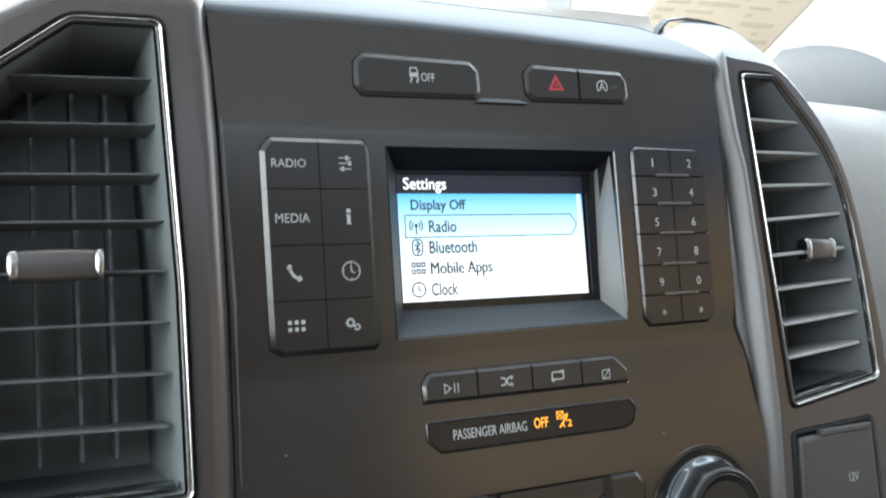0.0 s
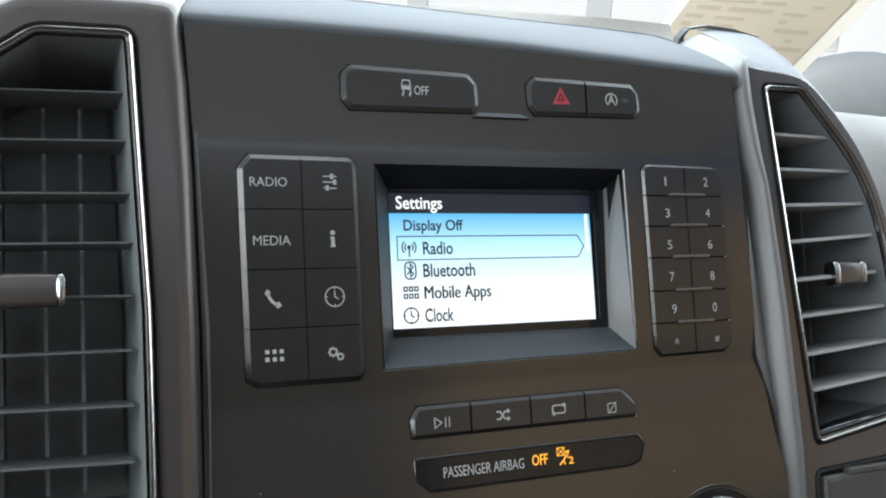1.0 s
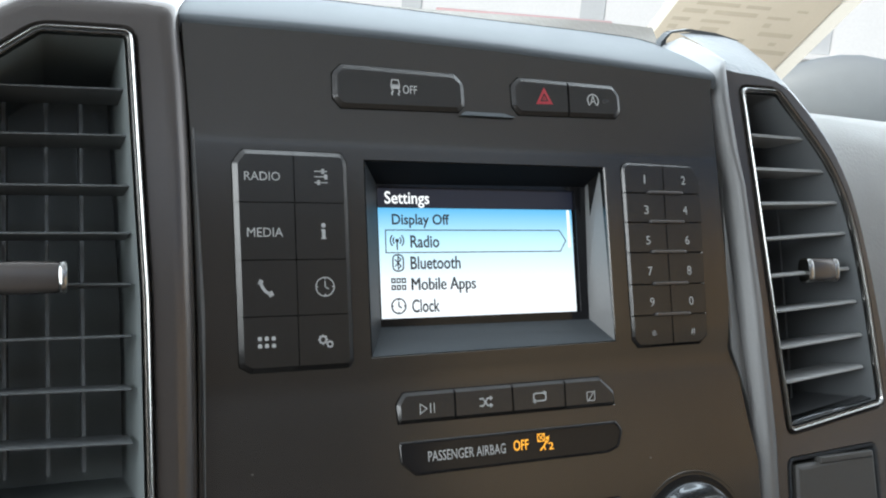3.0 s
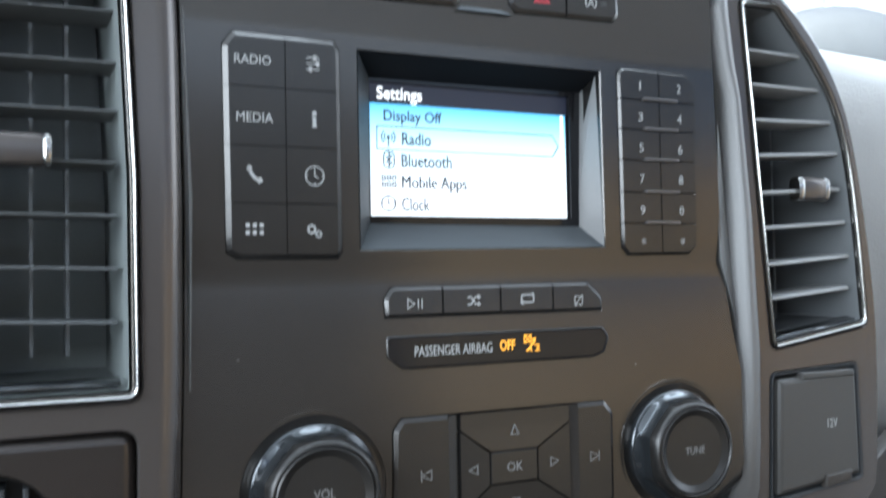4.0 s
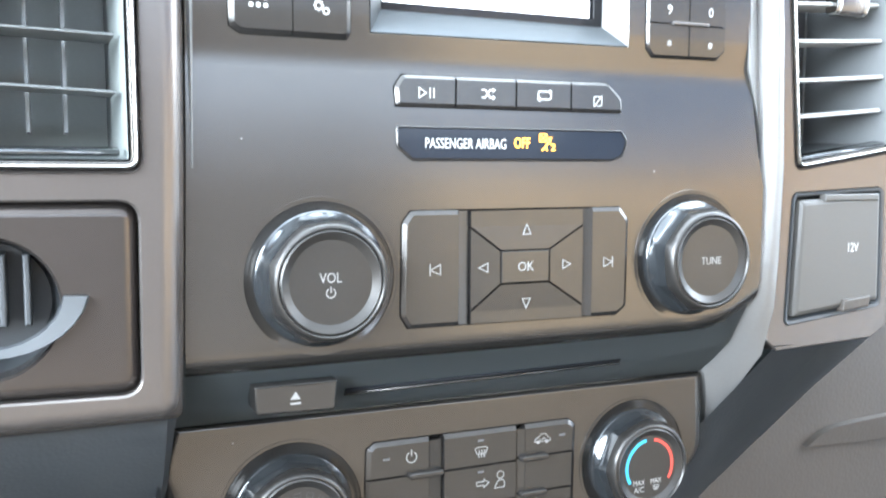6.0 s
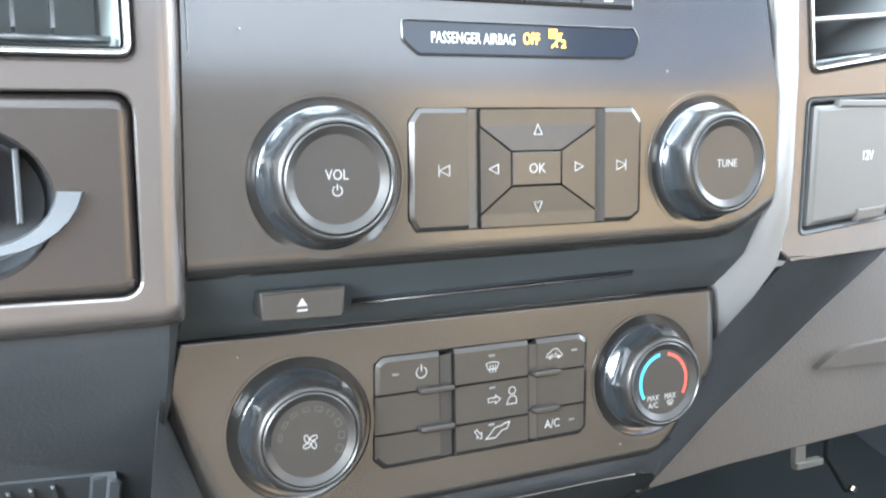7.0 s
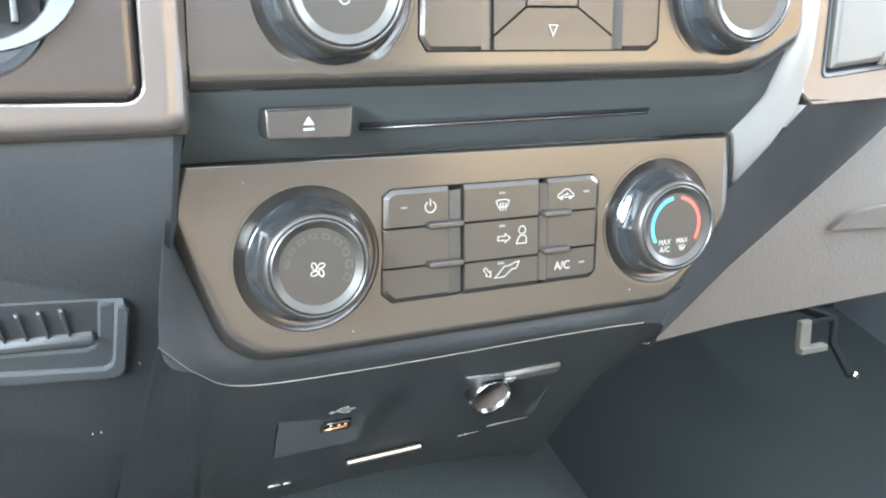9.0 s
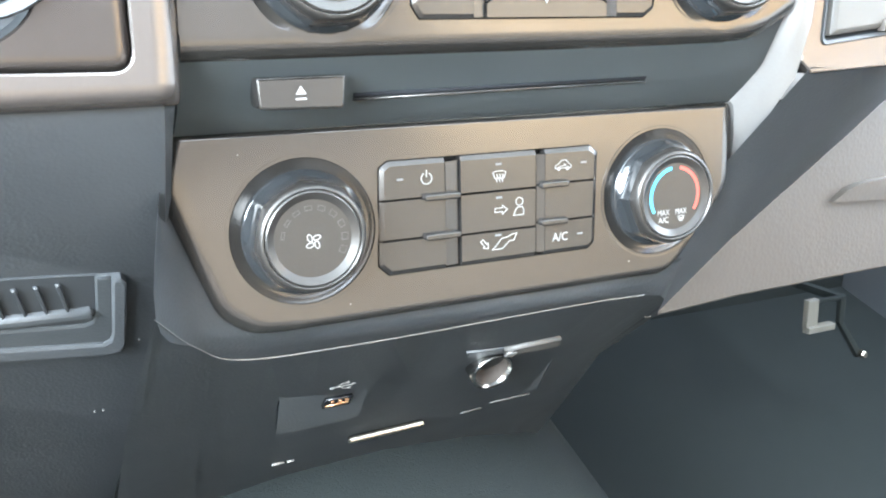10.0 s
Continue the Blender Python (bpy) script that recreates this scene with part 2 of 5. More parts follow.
def prism(p, front, back, bevel=0.0, depth=None, bm=None, soft=True):
    """A block with outline p in x and z, from back to front, its front edge bevelled."""
    bm = bm or bmesh.new()
    p = ccw(p)
    biggest = max(bevel) if isinstance(bevel, list) else bevel
    loops = [[flat(v, back) for v in p]]
    if biggest > 0:
        k = depth if depth is not None else biggest
        lift = (lambda x, z: front(x, z) + k) if callable(front) else front + k
        mid = (lambda x, z: front(x, z) + 0.3 * k) if callable(front) else front + 0.3 * k
        some = [0.4 * d for d in bevel] if isinstance(bevel, list) else 0.4 * bevel
        loops += [[flat(v, lift) for v in p]] + ([[flat(v, mid) for v in inset(p, some)]] if soft else []) + [[flat(v, front) for v in inset(p, bevel)]]
    else:
        loops.append([flat(v, front) for v in p])
    return loft(bm, loops)


def plate(outer, holes, front, back, bm=None, lip=0.0):
    """A sheet with openings; lip rounds the edges of the openings inwards."""
    bm = bm or bmesh.new()
    loops = [ccw(outer)] + [ccw(h) for h in holes]
    edges, rims = [], []
    for loop in loops:
        vs = [bm.verts.new(flat(v, front)) for v in loop]
        edges += [bm.edges.new((vs[i], vs[(i + 1) % len(vs)])) for i in range(len(vs))]
        rims.append(vs)
    bmesh.ops.triangle_fill(bm, edges=edges, use_beauty=True)
    for k, (vs, loop) in enumerate(zip(rims, loops)):
        steps = [(0, back)] if not lip else [(lip, (lambda x, z: front(x, z) + lip) if callable(front) else front + lip), (lip, back)]
        prev = vs
        for d, y in steps:
            ring = [bm.verts.new(flat(v, y)) for v in (inset(loop, d if k else -d) if d else loop)]
            for i in range(len(vs)):
                j = (i + 1) % len(vs)
                bm.faces.new((prev[i], prev[j], ring[j], ring[i]))
            prev = ring
    return bm


def ringplate(outer, inner, profile, bm=None):
    """A frame between two outlines with equal counts; profile: (share from outer to inner, y)."""
    bm = bm or bmesh.new()
    loops = [[flat((a[0] + (b[0] - a[0]) * s, a[1] + (b[1] - a[1]) * s), y) for a, b in zip(outer, inner)] for s, y in profile]
    return loft(bm, loops, False, False)


def lathe(cx, cz, profile, n=72, lobes=0, bm=None, first=True, last=True, turn=0.0):
    """A body turned round an axis along y; profile: (radius, y, how flat its sides are cut)."""
    bm = bm or bmesh.new()
    loops = []
    for row in profile:
        r, y, dip = row if len(row) == 3 else (*row, 0)
        loop = []
        for i in range(n):
            a = 2 * math.pi * i / n
            rr = r
            if lobes:
                step = 2 * math.pi / lobes
                rr = r * (1 - dip + dip * math.cos(step / 2) / math.cos((a - turn) % step - step / 2))
            loop.append((cx + rr * math.cos(a), y, cz + rr * math.sin(a)))
        loops.append(loop)
    return loft(bm, loops, first, last)


def stroke(points, w, y, closed=False, bm=None, thick=0.25):
    """A line of width w, printed at depth y."""
    bm = bm or bmesh.new()
    w = 0.78 * w if w < 0.8 and thick > 0.1 else w
    pts = [Vector(p) for p in points]
    n = len(pts)
    left, right = [], []
    for i, p in enumerate(pts):
        a = pts[i - 1] if (i or closed) else p
        b = pts[(i + 1) % n] if (i < n - 1 or closed) else p
        u = (p - a).normalized() if (p - a).length > 1e-6 else (b - p).normalized()
        v = (b - p).normalized() if (b - p).length > 1e-6 else u
        m = Vector((-(u + v).y, (u + v).x))
        m = m.normalized() if m.length > 1e-3 else Vector((-u.y, u.x))
        k = w / 2 / max(0.4, abs(m.dot(Vector((-u.y, u.x)))))
        left.append(p + m * k)
        right.append(p - m * k)
    m = n if closed else n - 1
    for i in range(m):
        j = (i + 1) % n
        prism([tuple(left[i]), tuple(left[j]), tuple(right[j]), tuple(right[i])], y, (lambda x, z: y(x, z) + thick) if callable(y) else y + thick, bm=bm)
    return bm


def blob(p, y, bm=None, thick=0.25):
    return prism(p, y, (lambda x, z: y(x, z) + thick) if callable(y) else y + thick, bm=bm)


def arc(cx, cz, r, a0, a1, n=20):
    return [(cx + r * math.cos(radians(a0 + (a1 - a0) * i / n)), cz + r * math.sin(radians(a0 + (a1 - a0) * i / n))) for i in range(n + 1)]


def letters(text, x0, x1, z0, z1, y, thick=0.15, slant=0.0, bold=0.0):
    """Lettering that fills a box, as a mesh."""
    cu = bpy.data.curves.new("lettering", "FONT")
    cu.body, cu.extrude, cu.resolution_u, cu.offset = text, 0.0, 3, bold
    tmp = bpy.data.objects.new("lettering", cu)
    scene.collection.objects.link(tmp)
    bpy.context.view_layer.update()
    me = bpy.data.meshes.new_from_object(tmp.evaluated_get(bpy.context.evaluated_depsgraph_get()))
    bpy.data.objects.remove(tmp)
    bm = bmesh.new()
    bm.from_mesh(me)
    bpy.data.meshes.remove(me)
    xs, zs = [v.co.x for v in bm.verts], [v.co.y for v in bm.verts]
    ax, az = min(xs), min(zs)
    kx, kz = (x1 - x0) / (max(xs) - ax), (z1 - z0) / (max(zs) - az)
    for v in bm.verts:
        x, z = (v.co.x - ax) * kx, (v.co.y - az) * kz
        px, pz = x0 + x + slant * z, z0 + z
        v.co = (px, y(px, pz) if callable(y) else y, pz)
    ext = bmesh.ops.extrude_face_region(bm, geom=bm.faces[:])
    for g in ext["geom"]:
        if isinstance(g, bmesh.types.BMVert):
            g.co.y += thick
    return bm


def bank(parent, name, outline, cells, front, back, outer=1.0, inner=0.3, gap=0.35, m=None, depth=0.9):
    """Buttons cut from one outline; the outer edge is chamfered wide, the seams are narrow. Returns the buttons."""
    outline = rounded(outline, 1.1, 2)
    made = []
    for x0, x1, z0, z1 in cells:
        cell = clip(outline, x0 + gap / 2, x1 - gap / 2, z0 + gap / 2, z1 - gap / 2)
        ds = []
        for a, b in zip(cell, cell[1:] + cell[:1]):
            mx, mz = (a[0] + b[0]) / 2, (a[1] + b[1]) / 2
            seam = min(abs(mx - x0 - gap / 2), abs(mx - x1 + gap / 2)) < 0.02 and abs(a[0] - b[0]) < 0.02
            seam |= min(abs(mz - z0 - gap / 2), abs(mz - z1 + gap / 2)) < 0.02 and abs(a[1] - b[1]) < 0.02
            ds.append(inner if seam else outer)
        made.append(part(name, prism(cell, front, back, ds, depth, soft=False), m or BUTTON, parent, angle=20))
    return made


def icon(bm, parent, m=None, name="symbol", label=""):
    return part(name, bm, m or PRINT, parent, label, smooth=False)

# ---- centre stack: upper face ----
TC = [(-68.9, 203), (-66, 199.7), (-20.2, 200.6), (-17.6, 203.5), (-17.9, 211.5), (-21.4, 215), (-65.6, 215.4), (-68.9, 212)]
HZ = [(2.6, 204), (5.2, 201), (49.8, 202), (52.2, 204.8), (51.9, 211.6), (48.9, 215.2), (5.5, 215.6), (2.2, 212.4)]
MENU = [(-103.6, 111), (-100, 108.8), (-66, 108.8), (-64.5, 111), (-64.7, 180.4), (-66.5, 183.4), (-101, 183.6), (-104.4, 179.2)]
KEYPAD = [(51.5, 112.6), (54.2, 109.4), (84.8, 109.7), (88.8, 113.3), (90, 178.8), (86, 183.6), (53.4, 184), (51, 182.2)]
MEDIA = [(-49, 88), (41.2, 88), (40.9, 93.3), (34.6, 99), (-46.9, 98.6), (-49.6, 94.6)]
AIRBAG = [(-48.4, 74.4), (-43, 69.9), (37, 70.1), (41.9, 71.8), (44, 77.6), (41.4, 81.4), (-48.6, 81.3)]
NAV = [(-47.4, 16.5), (-44.8, 12.3), (40.2, 11.8), (44.5, 14.8), (44.8, 48), (41, 52.7), (-43.8, 52.6), (-46.9, 48.4)]
SCREEN = [(-57, 112.4), (42.9, 113.3), (42.4, 181), (-57.2, 180.6)]
VOL, TUNE, FAN, TEMP = (-75, 31), (75.5, 32), (-77.6, -59.4), (73.3, -58.8)

FACE_OUTLINE = rounded([(-118.8, 8), (80, 8.2), (97, 11.2), (111.4, 19), (111.4, 60), (108, 74), (102.5, 104), (100.6, 178), (99.4, 217), (101, 222.6), (50, 225),
                        (-20, 227.4), (-119.8, 227), (-117.5, 187), (-116.6, 125), (-117, 77)], [2, 5, 6, 3, 0, 0, 3, 2, 3, 2, 0, 0, 2, 0, 0, 0])
ROLL = [(-118.6, 8), (-60, 8.1), (20, 8.1), (80, 8.3), (90, 9.4), (97, 11.4), (104, 15), (110.6, 18.8)]
facia = thing("radio_facia", (0, 0, 0), "satin charcoal plastic radio facia leaning back in the dashboard", "facia panel")
BENT.add(facia)
GROW = -0.3
part("face_plate", plate(FACE_OUTLINE, [inset(p, GROW) for p in (TC, HZ, MENU, KEYPAD, MEDIA, AIRBAG, NAV)] + [inset(SCREEN, -1.0), circle(*VOL, 25.4), circle(*TUNE, 25.4)],
                         0, 12, lip=0.5), FACIA, facia, angle=25)
rolled = bmesh.new()
loft(rolled, [[(x, -0.03, z + 0.7) for x, z in ROLL]] + [[(x, 9 * (1 - math.cos(radians(a))) - 0.03, z - 8 * math.sin(radians(a))) for x, z in ROLL] for a in range(0, 81, 8)]
     + [[(x, 16, z - 8.4) for x, z in ROLL]], False, False, closed=False)
part("rolled_edge", rolled, FACIA, facia, angle=60)
part("recess_backing", plate([(-117, 9), (96, 12), (109, 60), (99, 105), (97, 224), (-117, 223)], [inset(SCREEN, -2)], 5.5, 7), DARK, facia)
# pale ledge between the two upper switches
part("ledge", loft(bmesh.new(), [[(-19.6, 0.4, 199.6), (3, 0.4, 199.8), (-0.7, 0.4, 201.3), (-17.3, 0.4, 201.3)],
                                 [(-19.9, -1.6, 199.4), (3.3, -1.6, 199.6), (-0.9, -0.4, 201.2), (-17.1, -0.4, 201.2)]]), HOODSKIN, facia)
# raised side ridges
part("ridge", loft(bmesh.new(), [[(-117.4, 0.5, 190), (-116.7, -0.3, 190), (-116.3, 0.5, 190)], [(-116.8, 0.5, 128), (-115.4, -1.6, 128), (-113.8, 0.5, 128)],
                                 [(-116.0, 0.5, 67), (-115.4, -0.3, 67), (-114.9, 0.5, 67)]]), SILVER, facia, "thin pale ridge")
BENT.discard(facia)
fin = bmesh.new()
loft(fin, [[(104.3, 1.5, 183), (105, 3, 183), (104.6, 6, 183)], [(103.2, 1.2, 166), (108, 6.5, 167), (105, 10, 166)], [(102.4, 1.2, 124), (112.6, 8, 128), (106, 12, 124)],
           [(102.8, 1.2, 107), (114.6, 8, 107), (107, 12, 107)], [(110.9, 2.6, 84.6), (115.4, 7, 84), (112, 10, 84)], [(113.2, 4, 71), (114.4, 5.6, 70.6), (113.6, 8, 71)]])
part("fin", fin, SILVER, facia, "grey tapered fin", angle=20)
for cx, cz in (VOL, TUNE):
    collar = lathe(cx, cz, [(27.0, 0.1), (26.9, -0.04), (26.4, -0.02), (25.8, 0.08), (25.2, 0.25), (24.6, 0.5), (23.8, 0.9), (10, 1.2)], first=False, last=False)
    for v in collar.verts:
        # run out on to the roll along the lower edge
        foot = next((z0 + (z1 - z0) * (v.co.x - x0) / (x1 - x0) for (x0, z0), (x1, z1) in zip(ROLL, ROLL[1:]) if x0 <= v.co.x <= x1), 19)
        v.co.y = -0.07 + (v.co.y + 0.07) * max(0.0, min(1.0, (v.co.z - foot - 1.5) / 5))
        if v.co.z < foot:
            v.co.y += 9 * (1 - math.sqrt(max(0.0, 1 - ((foot - v.co.z) / 8) ** 2)))
    part("knob_collar", collar, FACIA, facia)

# stability control switch
tcs = thing("traction_control_switch", (-43, 2, 207), "charcoal push switch with white skidding car symbol and OFF", "switch")
BENT.add(tcs)
key, = bank(tcs, "button", TC, [(-90, 0, 190, 225)], -1.4, 4, outer=1.7)
Y = -1.45
b = stroke([(-46.8, 210.9), (-44.3, 210.9), (-43.9, 208.9), (-47.2, 208.9)], 0.5, Y, True)
blob(rect(-47.3, -43.8, 207.6, 209.2), Y, b)
for x in (-46.9, -44.3):
    stroke([(x, 207.4), (x + 0.5, 206.6), (x - 0.2, 205.9), (x + 0.3, 205.2)], 0.55, Y, False, b)
icon(b, key)
icon(letters("OFF", -42.6, -37.1, 206.0, 209.2, Y), key, name="lettering")

# hazard and start-stop switches
hz = thing("hazard_switch_bank", (27, 2, 208), "pair of charcoal push switches with red warning triangle", "switch")
BENT.add(hz)
left, right = bank(hz, "button", HZ, [(-10, 27.5, 190, 225), (27.5, 70, 190, 225)], -1.4, 4, outer=1.6)
tri = [(13.6, 206.1), (19.3, 206.3), (16.4, 211.2)]
b = stroke(tri, 1.1, Y, True)
stroke(inset(tri, 1.25), 0.5, Y, True, b)
icon(b, left, REDPRINT, label="red warning triangle")
b = stroke(arc(38.8, 208.4, 2.5, -50, 232), 0.6, Y)
stroke([(37.6, 206.9), (38.8, 210.2), (40.0, 206.9)], 0.6, Y, False, b)
stroke([(38.0, 208), (39.6, 208)], 0.5, Y, False, b)
icon(b, right)
icon(letters("OFF", 43.4, 46.4, 207.6, 209.2, Y), right, PRINTDIM, "lettering", "unlit grey lettering")

# menu buttons
menu = thing("menu_button_bank", (-84, 2, 146), "eight charcoal menu buttons in two columns with pale edges", "button panel")
BENT.add(menu)
ZR = [108, 127.2, 146.1, 165.6, 185]
cells = [(x0, x1, z0, z1) for z0, z1 in reversed(list(zip(ZR, ZR[1:]))) for x0, x1 in ((-110, -83.8), (-83.8, -60))]
mb = bank(menu, "button", MENU, cells, -1.3, 4, outer=1.6, inner=0.1, gap=0.12, depth=1.25)
Y = -1.35
icon(letters("RADIO", -100.7, -88.6, 173.0, 176.0, Y), mb[0], name="lettering")
b = bmesh.new()
for z, k in ((176.6, -73.6), (174.7, -72.6), (172.7, -75.2)):
    stroke([(-76.6, z), (-72.0, z)], 0.45, Y, False, b)
    blob(rect(k - 0.55, k + 0.55, z - 0.85, z + 0.85), Y, b)
icon(b, mb[1])
icon(letters("MEDIA", -100.2, -88.1, 153.9, 157.0, Y), mb[2], name="lettering")
b = blob(circle(-74, 157.8, 0.85, 14), Y)
blob([(-74.9, 153.1), (-73.1, 153.1), (-73.1, 153.6), (-73.4, 153.6), (-73.4, 156.5), (-74.9, 156.5), (-74.9, 156.0), (-74.6, 156.0), (-74.6, 153.6), (-74.9, 153.6)], Y, b)
icon(b, mb[3])
b = stroke([(-96.2, 138.6), (-95.6, 137), (-94.6, 135.6), (-93.2, 134.7)], 1.0, Y)
stroke([(-96.8, 138.9), (-95.5, 138.3)], 1.7, Y, False, b)
stroke([(-93.6, 134.2), (-92.1, 135.1)], 1.7, Y, False, b)
icon(b, mb[4])


def clock_face(cx, cz, r, w, y):
    b = stroke(arc(cx, cz, r, 0, 350, 30), w, y, True)
    stroke([(cx, cz + 0.62 * r), (cx, cz), (cx + 0.4 * r, cz - 0.25 * r)], w, y, False, b)
    for a in (0, 90, 180, 270):
        u, v = math.cos(radians(a)), math.sin(radians(a))
        stroke([(cx + 0.75 * r * u, cz + 0.75 * r * v), (cx + r * u, cz + r * v)], w, y, False, b)
    return b


icon(clock_face(-74.1, 136.7, 3.2, 0.5, Y), mb[5])
b = bmesh.new()
for i in range(3):
    for z in (117.5, 119.9):
        blob(rounded(rect(-97.6 + 2.3 * i, -96.2 + 2.3 * i, z - 0.7, z + 0.7), 0.4, 2), Y, b)
icon(b, mb[6])
b = bmesh.new()
for cx, cz, r in ((-75.4, 118.7, 1.35), (-73.0, 117.1, 1.0)):
    stroke(arc(cx, cz, r * 0.85, 0, 340, 16), 0.55 * r, Y, True, b)
    for a in range(0, 360, 45):
        u, v = math.cos(radians(a)), math.sin(radians(a))
        stroke([(cx + r * u, cz + r * v), (cx + 1.3 * r * u, cz + 1.3 * r * v)], 0.5 * r, Y, False, b)
icon(b, mb[7])

# display
disp = thing("display_screen", (-4.5, 17, 146), "small lit car display showing a white settings list", "display")
BENT.add(disp)
outer = inset(SCREEN, -0.5)
inner = [(-48.4, 122), (42.2, 121.6), (44.0, 176.4), (-48.2, 175.6)]
ring = bmesh.new()
# light and shade of the recess are put into its walls' materials
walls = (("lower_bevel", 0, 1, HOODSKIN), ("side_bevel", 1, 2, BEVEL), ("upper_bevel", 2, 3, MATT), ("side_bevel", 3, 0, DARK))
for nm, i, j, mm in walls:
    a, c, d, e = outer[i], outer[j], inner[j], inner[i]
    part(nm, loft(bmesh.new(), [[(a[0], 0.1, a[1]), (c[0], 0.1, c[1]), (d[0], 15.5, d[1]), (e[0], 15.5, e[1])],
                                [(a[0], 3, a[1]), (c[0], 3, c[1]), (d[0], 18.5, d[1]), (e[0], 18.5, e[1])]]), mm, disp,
         "side bevel painted paler where light falls" if mm is BEVEL else "", smooth=False)
part("screen_frame", plate([(-49, 121), (44, 121), (45, 177.5), (-49, 177)], [rect(-47.9, 38.6, 124.8, 174.6)], 15.6, 18.6), GLOSS, disp)
glass = part("screen_glass", prism(rect(-48.5, 39.5, 124, 175.4), 17.6, 19), GLOSS, disp)
part("heading_bar", prism(rect(-47.6, 38.4, 167.0, 174.4), 17.45, 17.7), HEADING, glass)
part("list_page", prism(rect(-47.6, 37.6, 125, 166.9), 17.4, 17.7), PAGE, glass, "glowing blue to white list page")
Y = 17.3
icon(letters("Settings", -44.4, -26.1, 167.0, 173.2, Y, 0.05, bold=0.012), glass, WHITELIT, "lettering", "bright white heading")
for s, x0, x1, z0, z1 in (("Display Off", -41.8, -18, 159.2, 164.6), ("Radio", -34.6, -22.6, 151.6, 156.4), ("Bluetooth", -34.9, -14, 143.3, 148.3),
                          ("Mobile Apps", -34.9, -8, 133.9, 140.1), ("Clock", -35, -23.5, 126.9, 132.0)):
    bm = letters(s, x0, x1, z0, z1, Y, 0.05, bold=0.0 if "M" in s else 0.018)
    if "M" in s:
        twin = bmesh.ops.duplicate(bm, geom=bm.verts[:] + bm.edges[:] + bm.faces[:])["geom"]
        bmesh.ops.translate(bm, verts=[g for g in twin if isinstance(g, bmesh.types.BMVert)], vec=(0.28, -0.02, 0))
    icon(bm, glass, INK, "lettering")
icon(stroke([(-44.6, 149.8), (31.3, 149.8), (34.1, 154.1), (31.3, 158.4), (-44.5, 158.4)], 0.4, Y, True, thick=0.05), glass, INK, "selection_frame")
part("scroll_bar", prism(rect(35.2, 36.5, 151.4, 166.8), 17.3, 17.5), WHITELIT, glass)
b = blob(circle(-40, 154.4, 0.75, 12), Y, thick=0.05)
stroke([(-40, 154), (-40, 150.8)], 0.55, Y, False, b, 0.05)
for r in (1.6, 2.7):
    for a in (0, 180):
        stroke(arc(-40, 154.4, r, a - 48, a + 48, 8), 0.52, Y, False, b, 0.05)
icon(b, glass, INK)
b = stroke(rounded(rect(-42, -37.8, 142.8, 149.0), 2, 4), 0.55, Y, True, thick=0.05)
stroke([(-41.2, 144.5), (-38.8, 147.2), (-39.9, 148.3), (-39.9, 143.6), (-38.8, 144.7), (-41.2, 147.3)], 0.5, Y, False, b, 0.05)
icon(b, glass, INK)
b = bmesh.new()
for i in range(3):
    for z in (136.6, 139.2):
        stroke(rect(-42.7 + 2.1 * i, -41.5 + 2.1 * i, z - 0.7, z + 0.7), 0.56, Y, True, b, 0.05)
icon(b, glass, INK)
b = clock_face(-40.3, 129.6, 2.8, 0.72, Y)
icon(b, glass, INK)

# number keys
keypad = thing("number_keypad", (70, 2, 146), "twelve charcoal number keys in two columns", "keypad")
BENT.add(keypad)
KZ = [108, 122, 134.4, 147.3, 159.6, 171.6, 186]
cells = [(x0, x1, z0, z1) for z0, z1 in reversed(list(zip(KZ, KZ[1:]))) for x0, x1 in ((40, 70.8), (70.8, 100))]
kb = bank(keypad, "key", KEYPAD, cells, -1.3, 4, outer=0.9, inner=0.15, gap=0.25)
for i, (s, key) in enumerate(zip("1234567890*#", kb)):
    cx, cz = (61.5, 81)[i % 2], 177.3 - 12.5 * (i // 2)
    w = 0.34 if s == "1" else 1.05
    h = 1.75 if s not in "*#" else 1.25
    icon(letters(s, cx - w, cx + w, cz - h, cz + h, -1.35), key, PRINT, "lettering")
for z in KZ[1:-1]:
    part("thumb_ledge", prism(rounded(rect(62.5, 79.5, z - 0.5, z + 1.0), 0.7, 3), -2.7, 0.5, 0.5), EDGE, keypad)

# playback buttons
media = thing("playback_button_row", (-4, 2, 93), "row of four charcoal playback buttons", "button row")
BENT.add(media)
mm = bank(media, "button", MEDIA, [(-60, -27.4, 85, 102), (-27.4, -4, 85, 102), (-4, 18.5, 85, 102), (18.5, 50, 85, 102)], -1.4, 4, outer=1.2, inner=0.2)
Y = -1.45
b = stroke([(-41, 91), (-41, 94.4), (-38.4, 92.7)], 0.4, Y, True)
for x in (-37, -35.6):
    stroke([(x, 91), (x, 94.4)], 0.45, Y, False, b)
icon(b, mm[0])
b = bmesh.new()
for s in (1, -1):
    stroke([(-17.6, 93.2 + s * 1.3), (-16.2, 93.2 + s * 1.3), (-14.4, 93.2 - s * 1.3), (-13, 93.2 - s * 1.3)], 0.65, Y, False, b)
    blob([(-13.4, 93.2 - s * 1.3 - 0.9), (-12.2, 93.2 - s * 1.3), (-13.4, 93.2 - s * 1.3 + 0.9)], Y, b)
icon(b, mm[1])
b = stroke(rounded(rect(4.8, 10.0, 92, 94.8), 0.9, 3), 0.65, Y, True)
blob([(9.2, 94.0), (10.6, 94.8), (9.2, 95.7)], Y, b)
blob([(5.6, 91.0), (4.2, 92), (5.6, 92.9)], Y, b)
icon(b, mm[2])
b = stroke(rounded(rect(28.2, 31.6, 90.4, 93.7), 0.5, 3), 0.4, Y, True)
